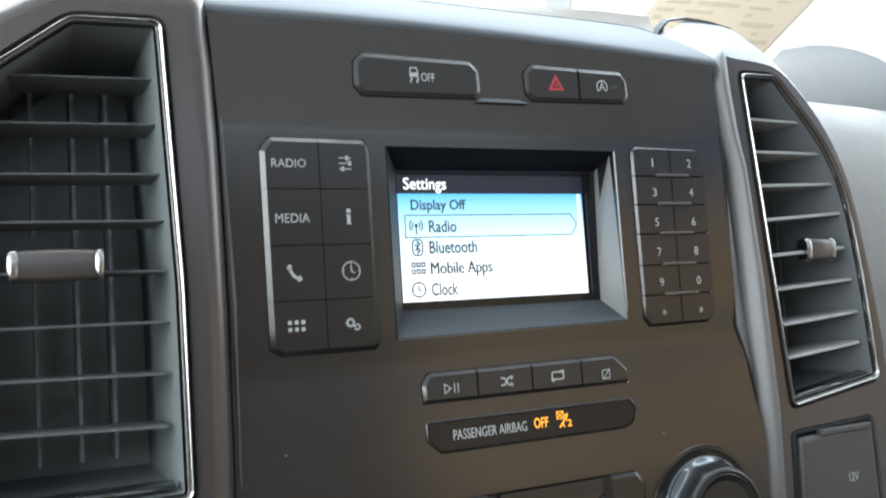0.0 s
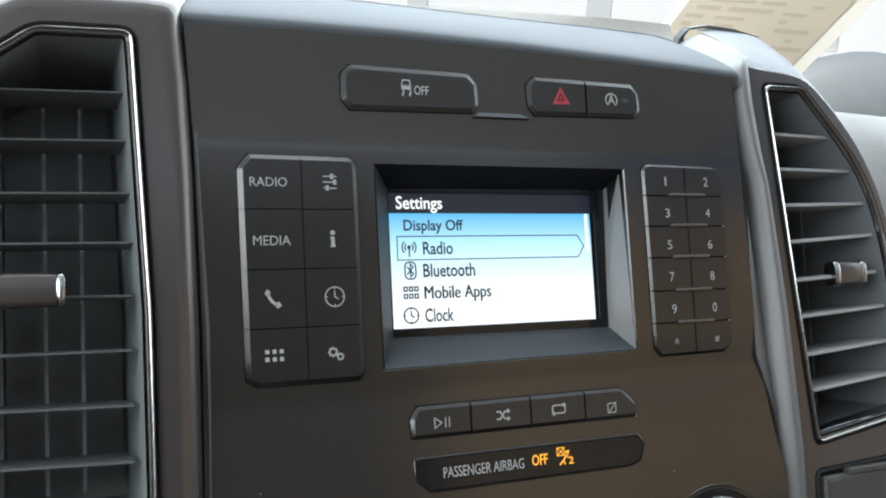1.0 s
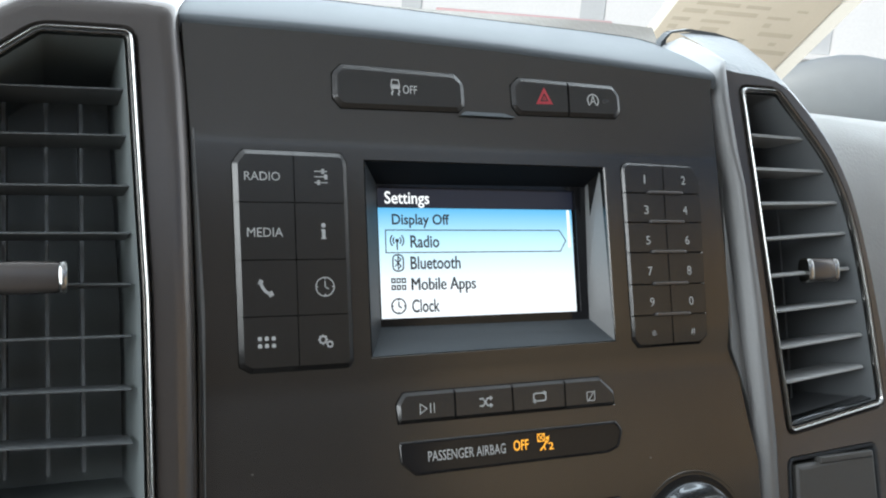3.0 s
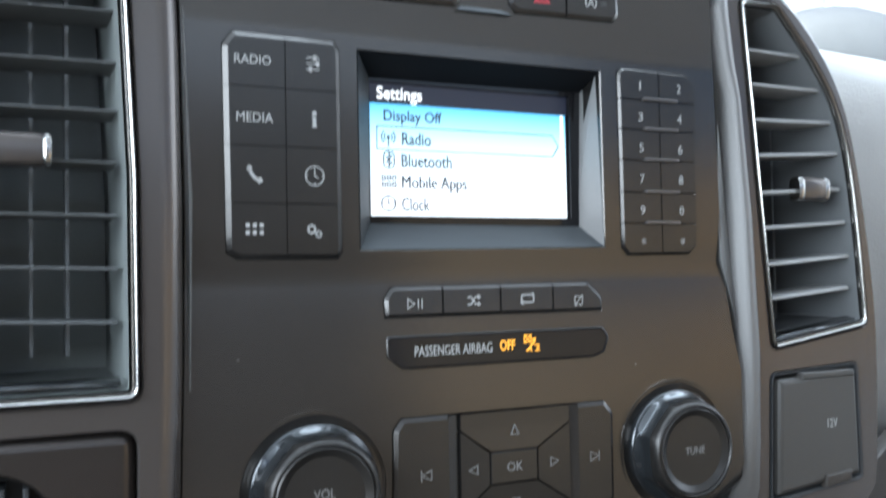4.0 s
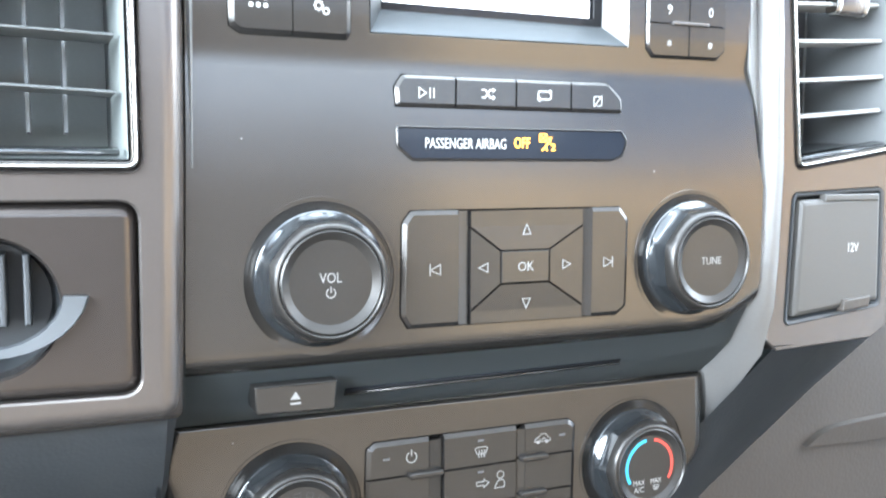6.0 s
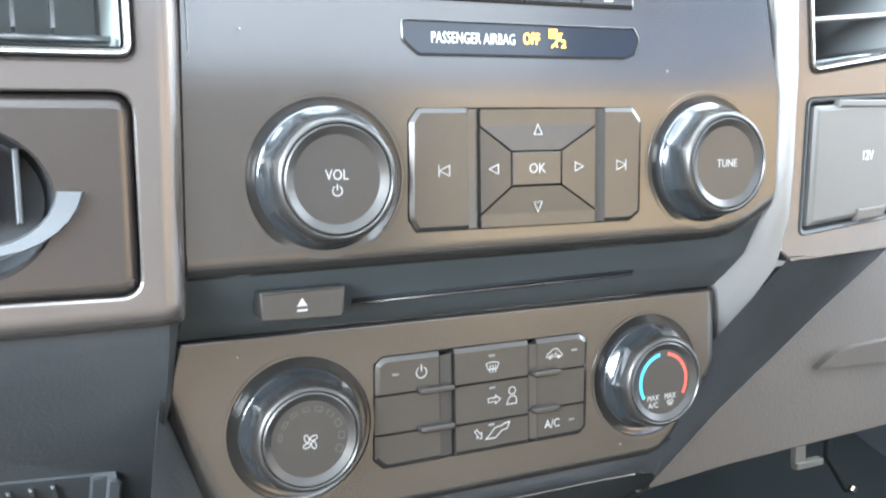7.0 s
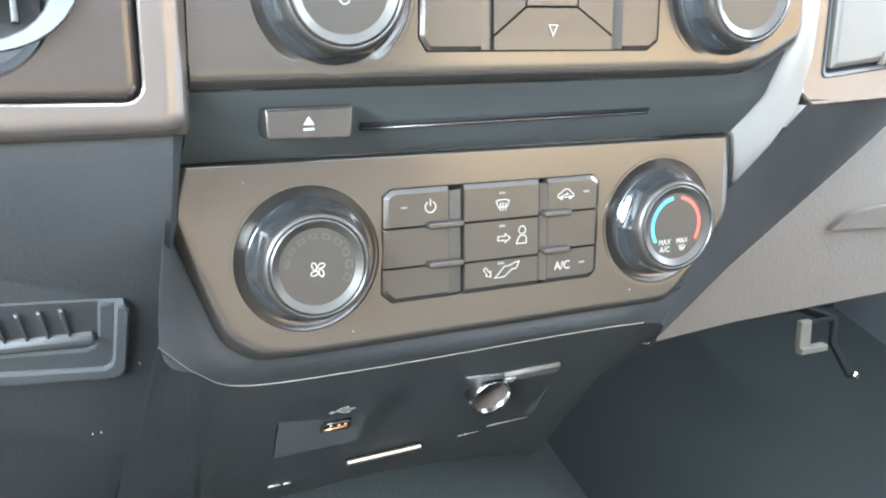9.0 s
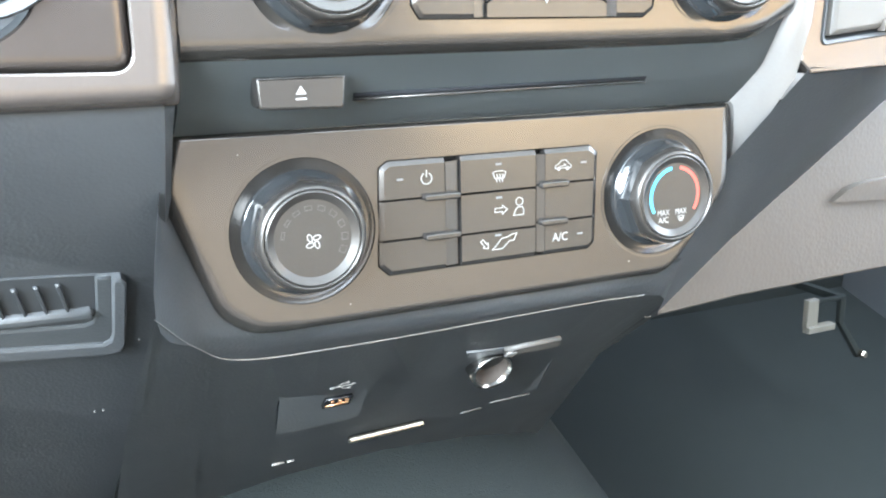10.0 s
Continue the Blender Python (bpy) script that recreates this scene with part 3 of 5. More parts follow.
stroke([(28.2, 90.0), (31.8, 94.2)], 0.4, Y, False, b)
icon(b, mm[3])

# airbag indicator
def lens_y(x, z):
    """The lens faces very slightly upwards."""
    return -0.2 + 0.015 * (z - 75.6)


airbag = thing("airbag_indicator", (-3, 2, 75.6), "gloss black indicator strip with lit amber airbag warning", "indicator")
BENT.add(airbag)
part("lens_rim", ringplate(rounded(inset(AIRBAG, -0.45), 1.2, 2), rounded(inset(AIRBAG, 0.4), 0.9, 2), [(0, 0.4), (0.25, -0.45), (0.7, -0.6), (1, 0.6)]), BUTTON, airbag, angle=60)
strip = part("lens", prism(rounded(AIRBAG, 1.0, 2), lens_y, 4, 0.7, 0.5), GLOSS, airbag, "gloss black lens", angle=20)
def Y(x, z):
    return lens_y(x, z) - 0.08


icon(letters("PASSENGER AIRBAG", -38.2, -7.3, 74.0, 77.6, Y), strip, PRINT, "lettering")
icon(letters("OFF", -4.0, 2.3, 74.4, 78.2, Y, bold=0.01), strip, AMBER, "lettering", "lit amber lettering")
b = stroke(rect(6.3, 9.2, 76.9, 79.6), 0.4, Y, True)
stroke([(6.3, 76.9), (9.2, 79.6)], 0.4, Y, False, b)
stroke([(6.3, 79.6), (9.2, 76.9)], 0.4, Y, False, b)
blob(circle(10.3, 77.9, 0.6, 10), Y, b)
stroke([(10.0, 77), (8.9, 75.2), (7.2, 73.6)], 0.75, Y, False, b)
stroke([(11.2, 78.6), (10.3, 75.8)], 0.4, Y, False, b)
stroke([(8.7, 75.2), (9.4, 73.6)], 0.6, Y, False, b)
icon(b, strip, AMBER)
icon(letters("2", 10.9, 12.9, 73.6, 76.2, Y, bold=0.01), strip, AMBER, "lettering", "lit amber figure")


# knobs
def knob(name, c, y0, label, turn=0.0):
    """Base skirt, fluted gloss ring, rim and dished cap, standing out from depth y0."""
    k = thing(name, (c[0], y0, c[1]), label, "knob")
    cx, cz = c
    part("skirt", lathe(cx, cz, [(22.3, y0 + 3.4), (22.5, y0 + 0.6), (22.6, y0 - 0.8), (22.3, y0 - 1.5), (22.0, y0 - 1.7), (21.8, y0 - 1.3), (19, y0 - 1.2)]), KNOBRING, k, angle=50)
    part("grip_ring", lathe(cx, cz, [(21.8, y0 - 0.8), (22.0, y0 - 1.7), (22.1, y0 - 2.4, 0.1), (21.9, y0 - 3.1, 0.35), (21.5, y0 - 3.9, 0.62), (21.1, y0 - 4.8, 0.74), (20.7, y0 - 6.2, 0.78), (20.3, y0 - 7.8, 0.74), (20.0, y0 - 9.0, 0.62)], n=240, lobes=8, turn=turn),
         KNOBRING, k, "glossy faceted ring", angle=20)
    part("barrel", lathe(cx, cz, [(20.1, y0 - 8.6, 0.66), (19.9, y0 - 9.5, 0.52), (19.6, y0 - 10.3, 0.3), (19.2, y0 - 11.2, 0.1), (18.6, y0 - 12.3), (17.9, y0 - 12.9), (17.4, y0 - 13.0), (16.95, y0 - 12.5)], n=240, lobes=8, last=False,
                         turn=turn), KNOB, k, angle=40)
    cap = part("cap", lathe(cx, cz, [(16.8, y0 - 6), (16.8, y0 - 12.5), (16.2, y0 - 12.9), (13.6, y0 - 11.5), (13.3, y0 - 11.5)]), KNOB, k, angle=28)
    return k, cap


k, cap = knob("volume_knob", VOL, 0, "round dark faceted volume knob with gloss ring", turn=radians(27))
icon(letters("VOL", -78.9, -71.6, 30.9, 34.1, -11.6), cap, PRINTSHADED, name="lettering")
b = stroke(arc(-75.2, 27.6, 1.5, 118, 422, 24), 0.42, -11.6)
stroke([(-75.2, 27.8), (-75.2, 29.7)], 0.42, -11.6, False, b)
icon(b, cap, PRINTSHADED)
k, cap = knob("tune_knob", TUNE, 0, "round dark faceted tuning knob with gloss ring", turn=radians(27))
icon(letters("TUNE", 71.2, 80.7, 30.6, 33.4, -11.6), cap, PRINTSHADED, name="lettering")

# navigation pad
nav = thing("navigation_pad", (-1, 2, 32), "charcoal direction pad with skip, arrow and OK buttons", "button pad")
lo, ro = bank(nav, "skip_button", NAV, [(-60, -26.0, 5, 60), (28.2, 60, 5, 60)], -1.6, 4, outer=1.5, inner=0.08)
# sloping bands that dip towards the arrows
part("edge_strip", loft(bmesh.new(), [[(-26.2, 4, 12.5), (-22.1, 4, 12.5), (-22.1, 4, 52.3), (-26.2, 4, 52.3)],
                                      [(-26.2, -1.6, 12.5), (-22.1, -0.5, 12.5), (-22.1, -0.5, 52.3), (-26.2, -1.6, 52.3)]]), BUTTON, lo, smooth=False)
part("edge_strip", loft(bmesh.new(), [[(24.9, 4, 12.2), (28.4, 4, 12.2), (28.4, 4, 52.4), (24.9, 4, 52.4)],
                                      [(24.9, -0.5, 12.2), (28.4, -1.6, 12.2), (28.4, -1.6, 52.4), (24.9, -0.5, 52.4)]]), BUTTON, ro, smooth=False)


def wedge(pts, strip=()):
    """A sloping button face with depth; strip: a level band along its outer edge."""
    bm = bmesh.new()
    for p in (pts, strip):
        if p:
            loft(bm, [[(x, 4, z) for x, y, z in p], [(x, y, z) for x, y, z in p]])
    return bm


HI, LO = -2.25, -1.6
up = part("up_button", wedge([(-21.2, LO, 46.6), (-9.8, HI, 38.3), (9.6, HI, 38.3), (24.0, LO, 46.6)], [(-21.4, LO, 46.6), (24.2, LO, 46.6), (24.2, LO, 52.4), (-21.4, LO, 52.2)]), BUTTON, nav, smooth=False)
dn = part("down_button", wedge([(-21.1, LO, 16.8), (24.0, LO, 16.5), (9.6, HI, 25.8), (-9.8, HI, 25.8)], [(-21.4, LO, 12.5), (24.2, LO, 12.1), (24.2, LO, 16.5), (-21.4, LO, 16.8)]), BUTTON, nav, smooth=False)
lf = part("left_button", wedge([(-21.5, LO, 17.4), (-10.4, HI, 26.3), (-10.4, HI, 37.8), (-21.5, LO, 46.0)]), BUTTON, nav, smooth=False)
rt = part("right_button", wedge([(24.3, LO, 17.1), (24.3, LO, 46.0), (10.1, HI, 37.8), (10.1, HI, 26.3)]), BUTTON, nav, smooth=False)
ok = part("ok_button", prism(rect(-9.9, 9.6, 26.3, 37.8), -2.6, 3, 0.4), BUTTON, nav)
icon(letters("OK", -3.3, 3.2, 30.5, 33.8, -2.7), ok, PRINTSHADED, name="lettering")


def tri_icon(cx, cz, a, r, y):
    return stroke([(cx + r * math.cos(radians(a + d)), cz + r * math.sin(radians(a + d))) for d in (0, 130, 230)], 0.36, y, True)


def slope_z(x, z):
    return HI + (LO - HI) * max(0.0, min(1.0, (abs(z - 32) - 6.1) / 8.4)) - 0.35


def slope_x(x, z):
    return HI + (LO - HI) * max(0.0, min(1.0, (abs(x + 0.1) - 9.9) / 13.2)) - 0.3


icon(tri_icon(0.5, 45, 90, 2.1, slope_z), up, PRINTSHADED)
icon(tri_icon(0.5, 19, -90, 2.1, slope_z), dn, PRINTSHADED)
icon(tri_icon(-16.5, 32.2, 180, 2.1, slope_x), lf, PRINTSHADED)
icon(tri_icon(16.9, 32.2, 0, 2.1, slope_x), rt, PRINTSHADED)
for cx, key, a in ((-34.4, lo, 180), (34.9, ro, 0)):
    s = -1 if a else 1
    b = tri_icon(cx + s * 0.2, 32.2, a, 2.3, -1.7)
    stroke([(cx + s * 2.6, 30.2), (cx + s * 2.6, 34.2)], 0.42, -1.7, False, b)
    icon(b, key, PRINTSHADED)

# disc slot under the upper face
slot = thing("disc_slot", (0, 18, -10), "recessed disc slot strip with an eject button", "disc slot")
surf = bmesh.new()
loft(surf, [[(-118.8, 3, 2.4), (-118.8, 16.5, -10.6), (-118.8, 18.5, -14), (-118.8, 34, -23.4)], [(86, 3, 2.4), (86, 16.5, -9.8), (86, 18.5, -13), (86, 34, -23.4)],
            [(113, 8, 11), (112, 17, -7), (112, 20, -10), (111.5, 34, -23.6)]], False, False, closed=False)
bmesh.ops.solidify(surf, geom=surf.faces[:], thickness=2)
part("slot_surround", surf, SLOTSKIN, slot)
part("slot_lip", loft(bmesh.new(), [[(-62.0, 16.6, -12.6), (-62.0, 16.8, -13.5), (-62.0, 21, -13.8), (-62.0, 21, -12.6)], [(54.5, 16.6, -11.6), (54.5, 16.8, -12.3), (54.5, 21, -12.6), (54.5, 21, -11.6)]]),
     BUTTON, slot, "thin grey slot lip")
# solid black strip in place of the shade inside the slot
part("slot_mouth_shade", loft(bmesh.new(), [[(-62.0, 15.6, -10.9), (-62.0, 16.8, -12.5), (-62.0, 22, -12.5), (-62.0, 22, -10.9)], [(54.5, 15.6, -10.0), (54.5, 16.8, -11.5), (54.5, 22, -11.5), (54.5, 22, -10.0)]]),
     MATT, slot)
ej = part("eject_button", prism(rounded([(-96.2, -13.9), (-69.2, -14.6), (-68.3, -4.2), (-96.8, -4.2)], [1.5, 1.5, 0.5, 0.5]), 4.2, 16, 0.8), BUTTON, slot)
b = blob([(-84.8, -9.6), (-81.3, -9.6), (-83.0, -7.0)], 4.1)
blob(rect(-84.8, -81.3, -11.3, -10.7), 4.1, b)
icon(b, ej, PRINTSHADED)

# ---- climate controls ----
CLIM = [(-50.4, -75.4), (-46.5, -79.1), (39.3, -78.8), (42.2, -76.4), (42.8, -39.8), (39.5, -37.1), (-46, -36.9), (-49.2, -39.2)]
CPR = [(-121.4, -23), (-126.4, -40), (-109.4, -87.5), (-99.5, -95.4), (-88, -96.4), (79.1, -95.8), (87.4, -90), (112.6, -58.5), (111.4, -24)]


def climate_rim(d):
    """The climate panel's outline, drawn in by d, less along its upper edge."""
    return rounded(inset(CPR, [d, 1.6 * d, 1.4 * d, d, 0.8 * d, 0.7 * d, 0.7 * d, 1.0 * d, 0.3 * d]), [1, 4, 6, 5, 6, 4, 4, 5, 1])


CP = climate_rim(5.5)
clim = thing("climate_facia", (0, 31.5, -57), "satin grey-brown climate control facia below the disc slot", "facia panel")
part("face_plate", plate(CP, [inset(CLIM, -0.45), circle(*FAN, 26.5), circle(*TEMP, 26.5)], 31.5, 44, lip=0.5), FACIA, clim, angle=25)
part("recess_backing", prism([(-104, -87), (74, -87), (98, -58), (98, -28), (-104, -28)], 37, 39), DARK, clim)
for cx, cz in (FAN, TEMP):
    part("knob_collar", lathe(cx, cz, [(27.9, 31.6), (27.8, 31.46), (27.2, 31.52), (26.5, 31.75), (25.7, 32.1), (24.8, 32.5), (24.0, 33.0), (10, 33.2)], first=False, last=False), FACIA, clim)
part("rolled_edge", ringplate(climate_rim(0), climate_rim(6), [(0, 44), (0, 37.0)] + [(0.92 * (1 - math.cos(radians(a))), 37 - 5.5 * math.sin(radians(a))) for a in range(15, 91, 15)] + [(1, 31.48)]),
     FACIA, clim, angle=50)
cb = thing("climate_button_bank", (-4, 33, -54.5), "nine charcoal climate buttons with white airflow symbols", "button panel")
ZL, ZM, ZRR = [-85, -66.1, -51.1, -30], [-85, -66.9, -51.4, -30], [-85, -65.6, -50.6, -30]
cells = []
for x0, x1, zz in ((-60, -23.5, ZL), (-17.7, 15.0, ZM), (18.4, 60, ZRR)):
    cells += [(x0, x1, a, c) for a, c in reversed(list(zip(zz, zz[1:])))]
cl = bank(cb, "button", CLIM, cells, 30.1, 36, outer=1.7, inner=0.2, gap=0.5)
for x0, z0, z1, key in ((-23.6, -51.0, -38.2, cl[0]), (-23.8, -66.0, -51.3, cl[1]), (-24, -78.4, -66.3, cl[2])):
    part("edge_strip", loft(bmesh.new(), [[(x0, 35, z0 + 0.3), (x0 + 5.6, 35, z0 + 0.3), (x0 + 5.6, 35, z1 - 0.3), (x0, 35, z1 - 0.3)],
                                          [(x0, 30.1, z0 + 0.3), (x0 + 5.6, 31.3, z0 + 0.3), (x0 + 5.6, 31.3, z1 - 0.3), (x0, 30.1, z1 - 0.3)]]), BUTTON, key, smooth=False)
for z0, z1, key in ((-50.5, -38.4, cl[6]), (-65.5, -50.8, cl[7]), (-77.8, -65.8, cl[8])):
    part("edge_strip", loft(bmesh.new(), [[(15.3, 35, z0 + 0.3), (18.6, 35, z0 + 0.3), (18.6, 35, z1 - 0.3), (15.3, 35, z1 - 0.3)],
                                          [(15.3, 31.0, z0 + 0.3), (18.6, 30.1, z0 + 0.3), (18.6, 30.1, z1 - 0.3), (15.3, 31.0, z1 - 0.3)]]), BUTTON, key, smooth=False)
for x0, x1, z in ((-32.8, -18.2, -51.0), (-32.8, -18.2, -65.9), (16, 28.6, -50.6), (16, 28.4, -65.5)):
    part("finger_ledge", prism(rounded(rect(x0, x1, z - 1.3, z + 1.3), 1.3, 4), 27.6, 34, 0.7), BUTTON, cb)
Y = 30.0
b = stroke(arc(-31.2, -44.0, 2.1, 118, 422, 24), 0.5, Y)
stroke([(-31.2, -43.6), (-31.2, -41.0)], 0.5, Y, False, b)
icon(b, cl[0], PRINTSHADED)


def defrost(cx, cz, s, y, w=0.42):
    b = stroke([(cx - 2.8 * s, cz + 1.6 * s), (cx - 1.4 * s, cz + 2.1 * s), (cx + 1.4 * s, cz + 2.1 * s), (cx + 2.8 * s, cz + 1.6 * s), (cx + 1.9 * s, cz - 0.7 * s), (cx - 1.9 * s, cz - 0.7 * s)], w, y, True)
    for d in (-1.2, 0, 1.2):
        stroke([(cx + d * s, cz + 1.0 * s), (cx + (d + 0.35) * s, cz + 0.1 * s), (cx + (d - 0.1) * s, cz - 1.0 * s), (cx + (d + 0.2) * s, cz - 2.1 * s)], w, y, False, b)
    return b


def arrow(pts_c, a, s, y, w=0.4, bm=None):
    """A hollow block arrow."""
    shape = [(-2.6, 0.8), (0.6, 0.8), (0.6, 1.7), (2.8, 0), (0.6, -1.7), (0.6, -0.8), (-2.6, -0.8)]
    ca, sa = math.cos(radians(a)), math.sin(radians(a))
    return stroke([(pts_c[0] + s * (u * ca - v * sa), pts_c[1] + s * (u * sa + v * ca)) for u, v in shape], w, y, True, bm)


icon(defrost(-1.2, -45.8, 1.0, Y), cl[3], PRINTSHADED)
b = arrow((-0.6, -58.8), 0, 1.0, Y)
stroke(arc(7.4, -56.2, 1.5, 0, 340, 18), 0.42, Y, True, b)
stroke([(4.9, -61.5), (5.6, -59.6), (6.6, -58.4), (8.6, -58.4), (9.3, -59.6), (9.2, -61.5)], 0.42, Y, True, b)
icon(b, cl[4], PRINTSHADED)
b = arrow((-7.6, -71.8), -51.6, 0.8, Y)
stroke([(-4.4, -74.2), (-0.2, -74.2), (3.0, -71.4), (5.0, -71.2), (6.2, -68.6), (4.4, -68.8), (2.0, -69.8), (-0.4, -70.0), (-2.4, -72.4)], 0.42, Y, True, b)
icon(b, cl[5], PRINTSHADED)
b = stroke([(23.2, -44.8), (23.4, -43.6), (25, -42.8), (26.2, -41.7), (28.2, -41.7), (29.4, -43.2), (30.4, -43.8), (30.4, -44.8)], 0.4, Y, True)
for x in (24.8, 28.8):
    blob(circle(x, -45.0, 0.75, 12), Y, b)
stroke([(25.2, -44.0), (28.0, -43.8), (27.0, -43.0)], 0.35, Y, False, b)
icon(b, cl[6], PRINTSHADED)
icon(letters("A/C", 22.2, 29.2, -74.0, -70.6, Y), cl[8], PRINTSHADED, name="lettering")
for x, z, key in ((-41.6, -43.6, cl[0]), (-1.5, -41.0, cl[3]), (-1.4, -53.9, cl[4]), (-1.9, -68.6, cl[5]), (36.1, -43.1, cl[6]), (34.9, -71.9, cl[8])):
    part("status_lamp", prism(rect(x - 1.3, x + 1.3, z - 0.4, z + 0.4), 29.9, 30.6), PRINTDIM, key, "small unlit status lamp")

k, cap = knob("fan_knob", FAN, 31.5, "round dark faceted fan knob with gloss ring", turn=radians(8))
yk = 31.5 - 11.6
b = bmesh.new()
for a in range(45, 405, 90):
    u, v = math.cos(radians(a)), math.sin(radians(a))
    p, q = math.cos(radians(a - 28)), math.sin(radians(a - 28))
    ring = [(1.35 * math.cos(radians(t)), 0.8 * math.sin(radians(t))) for t in range(0, 360, 24)]
    stroke([(-77.6 + 1.75 * u + m * p - w * q, -60.4 + 1.75 * v + m * q + w * p) for m, w in ring], 0.4, yk, True, b)
icon(b, cap, PRINTSHADED)
for i in range(9):
    a = radians(168 - 24 * i)
    u, v = math.cos(a), math.sin(a)
    w = 0.7 + 0.12 * i
    pts = [(-77.6 + r * u - s * v, -59.6 + r * v + s * u) for r, s in ((10.2, -1.2), (10.2 + w * 1.4, -1.2), (10.2 + w * 1.4, 1.2), (10.2, 1.2))]
    part("speed_mark", stroke(pts, 0.18, yk, True), MARKFAINT, cap, smooth=False)
k, cap = knob("temperature_knob", TEMP, 31.5, "round dark faceted temperature knob with blue and red arc", turn=radians(0))
part("cold_arc", stroke(arc(73.3, -58.6, 11.6, 100, 212, 24), 1.25, yk), BLUEPRINT, cap, "pale blue printed arc", smooth=False)
part("warm_arc", stroke(arc(73.3, -58.6, 11.6, -32, 80, 24), 1.25, yk), ORANGERED, cap, "orange-red printed arc", smooth=False)
icon(letters("MAX", 65.2, 71.0, -66.2, -64.0, yk), cap, PRINTSHADED, name="lettering")
icon(letters("A/C", 65.6, 70.6, -69.4, -67.0, yk), cap, PRINTSHADED, name="lettering")
icon(letters("MAX", 74.0, 79.6, -66.2, -64.0, yk), cap, PRINTSHADED, name="lettering")
icon(defrost(76.8, -68.2, 0.55, yk, 0.35), cap, PRINTSHADED)


# ---- air vents ----
def air_vent(name, opening, front, slats, tab, vanes, label, back=62, set_in=10, duct_skin=None, slat_skin=None, vane_skin=None, slim=1.0, sill=()):
    """Chromed frame, horizontal slats with a sliding tab, upright vanes behind and a dark duct."""
    v = thing(name, (sum(p[0] for p in opening) / len(opening), front + 10, 145), label, "air vent")
    opening = ccw(opening)
    def rim(d):
        return rounded(inset(opening, d), max(5 - d, 0.8))

    part("frame_seat", ringplate(rim(-0.3), rim(1.2), [(0, front + 2), (0.1, front + 0.2), (0.5, front + 1.2), (1, front + 3)]), TRIM, v, angle=50)
    part("chrome_frame", ringplate(rim(1.0), rim(3.8), [(0, front + 2), (0.1, front - 0.4), (0.3, front - 0.9), (0.5, front - 0.6), (0.62, front + 0.7), (0.8, front + 0.4), (1, front + 3.4)]),
         CHROME, v, "polished chrome frame", angle=50)
    part("duct", loft(bmesh.new(), [[flat(p, front + 1.5) for p in rim(4.0)], [flat(p, front + 9) for p in rim(4.4)], [flat(p, back) for p in rim(5.5)]], False, True), duct_skin or DUCT, v,
         "duct walls greyed for haze", angle=40)
    for x0, z0, x1, z1 in slats:
        y0 = front + set_in
        bm = bmesh.new()
        rows = []
        for x, z in ((x0, z0), (x1, z1)):
            rows.append([(x, y0 + y, z + h * slim) for y, h in ((0, -0.1), (0.35, 0.5), (1.2, 1.05), (22, 1.2), (22, -0.2), (0.8, -0.9), (0.1, -0.6))])
        part("slat", loft(bm, rows), slat_skin or SLAT, v, angle=50)
    (xa, za), (xb, zb) = sill
    part("lower_ledge", loft(bmesh.new(), [[(x, front + y, z + h) for y, h in ((2.4, -0.8), (3.0, 0.5), (8.5, 1.5), (8.5, -1.5))] for x, z in ((xa, za), (xb, zb))]), KNOBRING, v, "bright lower ledge", angle=40)
    for x in vanes:
        part("vane", loft(bmesh.new(), [[(x - 0.6, front + 38, 78), (x + 0.6, front + 38, 78), (x + 0.6, front + 56, 78), (x - 0.6, front + 56, 78)],
                                        [(x - 0.6, front + 38, 205), (x + 0.6, front + 38, 205), (x + 0.6, front + 56, 205), (x - 0.6, front + 56, 205)]]), vane_skin or DUCT, v, smooth=False)
    x0, x1, z0, z1 = tab
    cz, h = (z0 + z1) / 2, (z1 - z0) / 2
    mid = front + 4.5

    def hoop(x, k, deep=3.5):
        """A rounded block's outline across the tab."""
        ring = []
        for i in range(28):
            a = 2 * math.pi * i / 28
            c, q = math.cos(a), math.sin(a)
            ring.append((x, mid - deep * k * math.copysign(abs(c) ** 0.6, c), cz + h * k * math.copysign(abs(q) ** 0.6, q)))
        return ring

    body = part("slider_tab", loft(bmesh.new(), [hoop(x, k) for x, k in ((x0 + 2.2, 0.9), (x0 + 4, 0.96), ((x0 + x1) / 2, 1.0), (x1 - 3.4, 0.96), (x1 - 1.8, 0.9))]), TRIM, v, "satin grey adjusting tab", angle=50)
    for xa, xb in ((x0, x0 + 2.8), (x1 - 2.2, x1)):
        part("tab_end", loft(bmesh.new(), [hoop(x, k, 3.9) for x, k in ((xa, 0.86), (xa + 0.6, 1.0), (xb - 0.6, 1.02), (xb, 0.92))]), CHROME, body, "chrome tab end", angle=50)
    return v


LV = [(-130.2, 65.4), (-130.6, 134), (-134.4, 220.6), (-163.5, 219.8), (-192, 198), (-206, 166), (-211, 65.6)]
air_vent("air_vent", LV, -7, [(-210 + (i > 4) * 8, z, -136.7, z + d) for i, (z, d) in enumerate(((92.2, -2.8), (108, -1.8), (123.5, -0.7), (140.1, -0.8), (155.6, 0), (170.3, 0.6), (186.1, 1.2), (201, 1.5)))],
         (-182, -155.5, 136.4, 146.6), [-150, -161, -174, -187], "dark slatted air vent in a polished chrome frame", slat_skin=SLATSHADE, duct_skin=WELL, vane_skin=SLATSHADE, slim=0.5, sill=((-210, 71.6), (-136.5, 71.6)))
RV = [(137, 66.2)] + curve([(198, 75), (193.5, 128), (187, 166), (174.5, 192.5), (147, 223.8)], 4) + [(123.2, 223.6)]
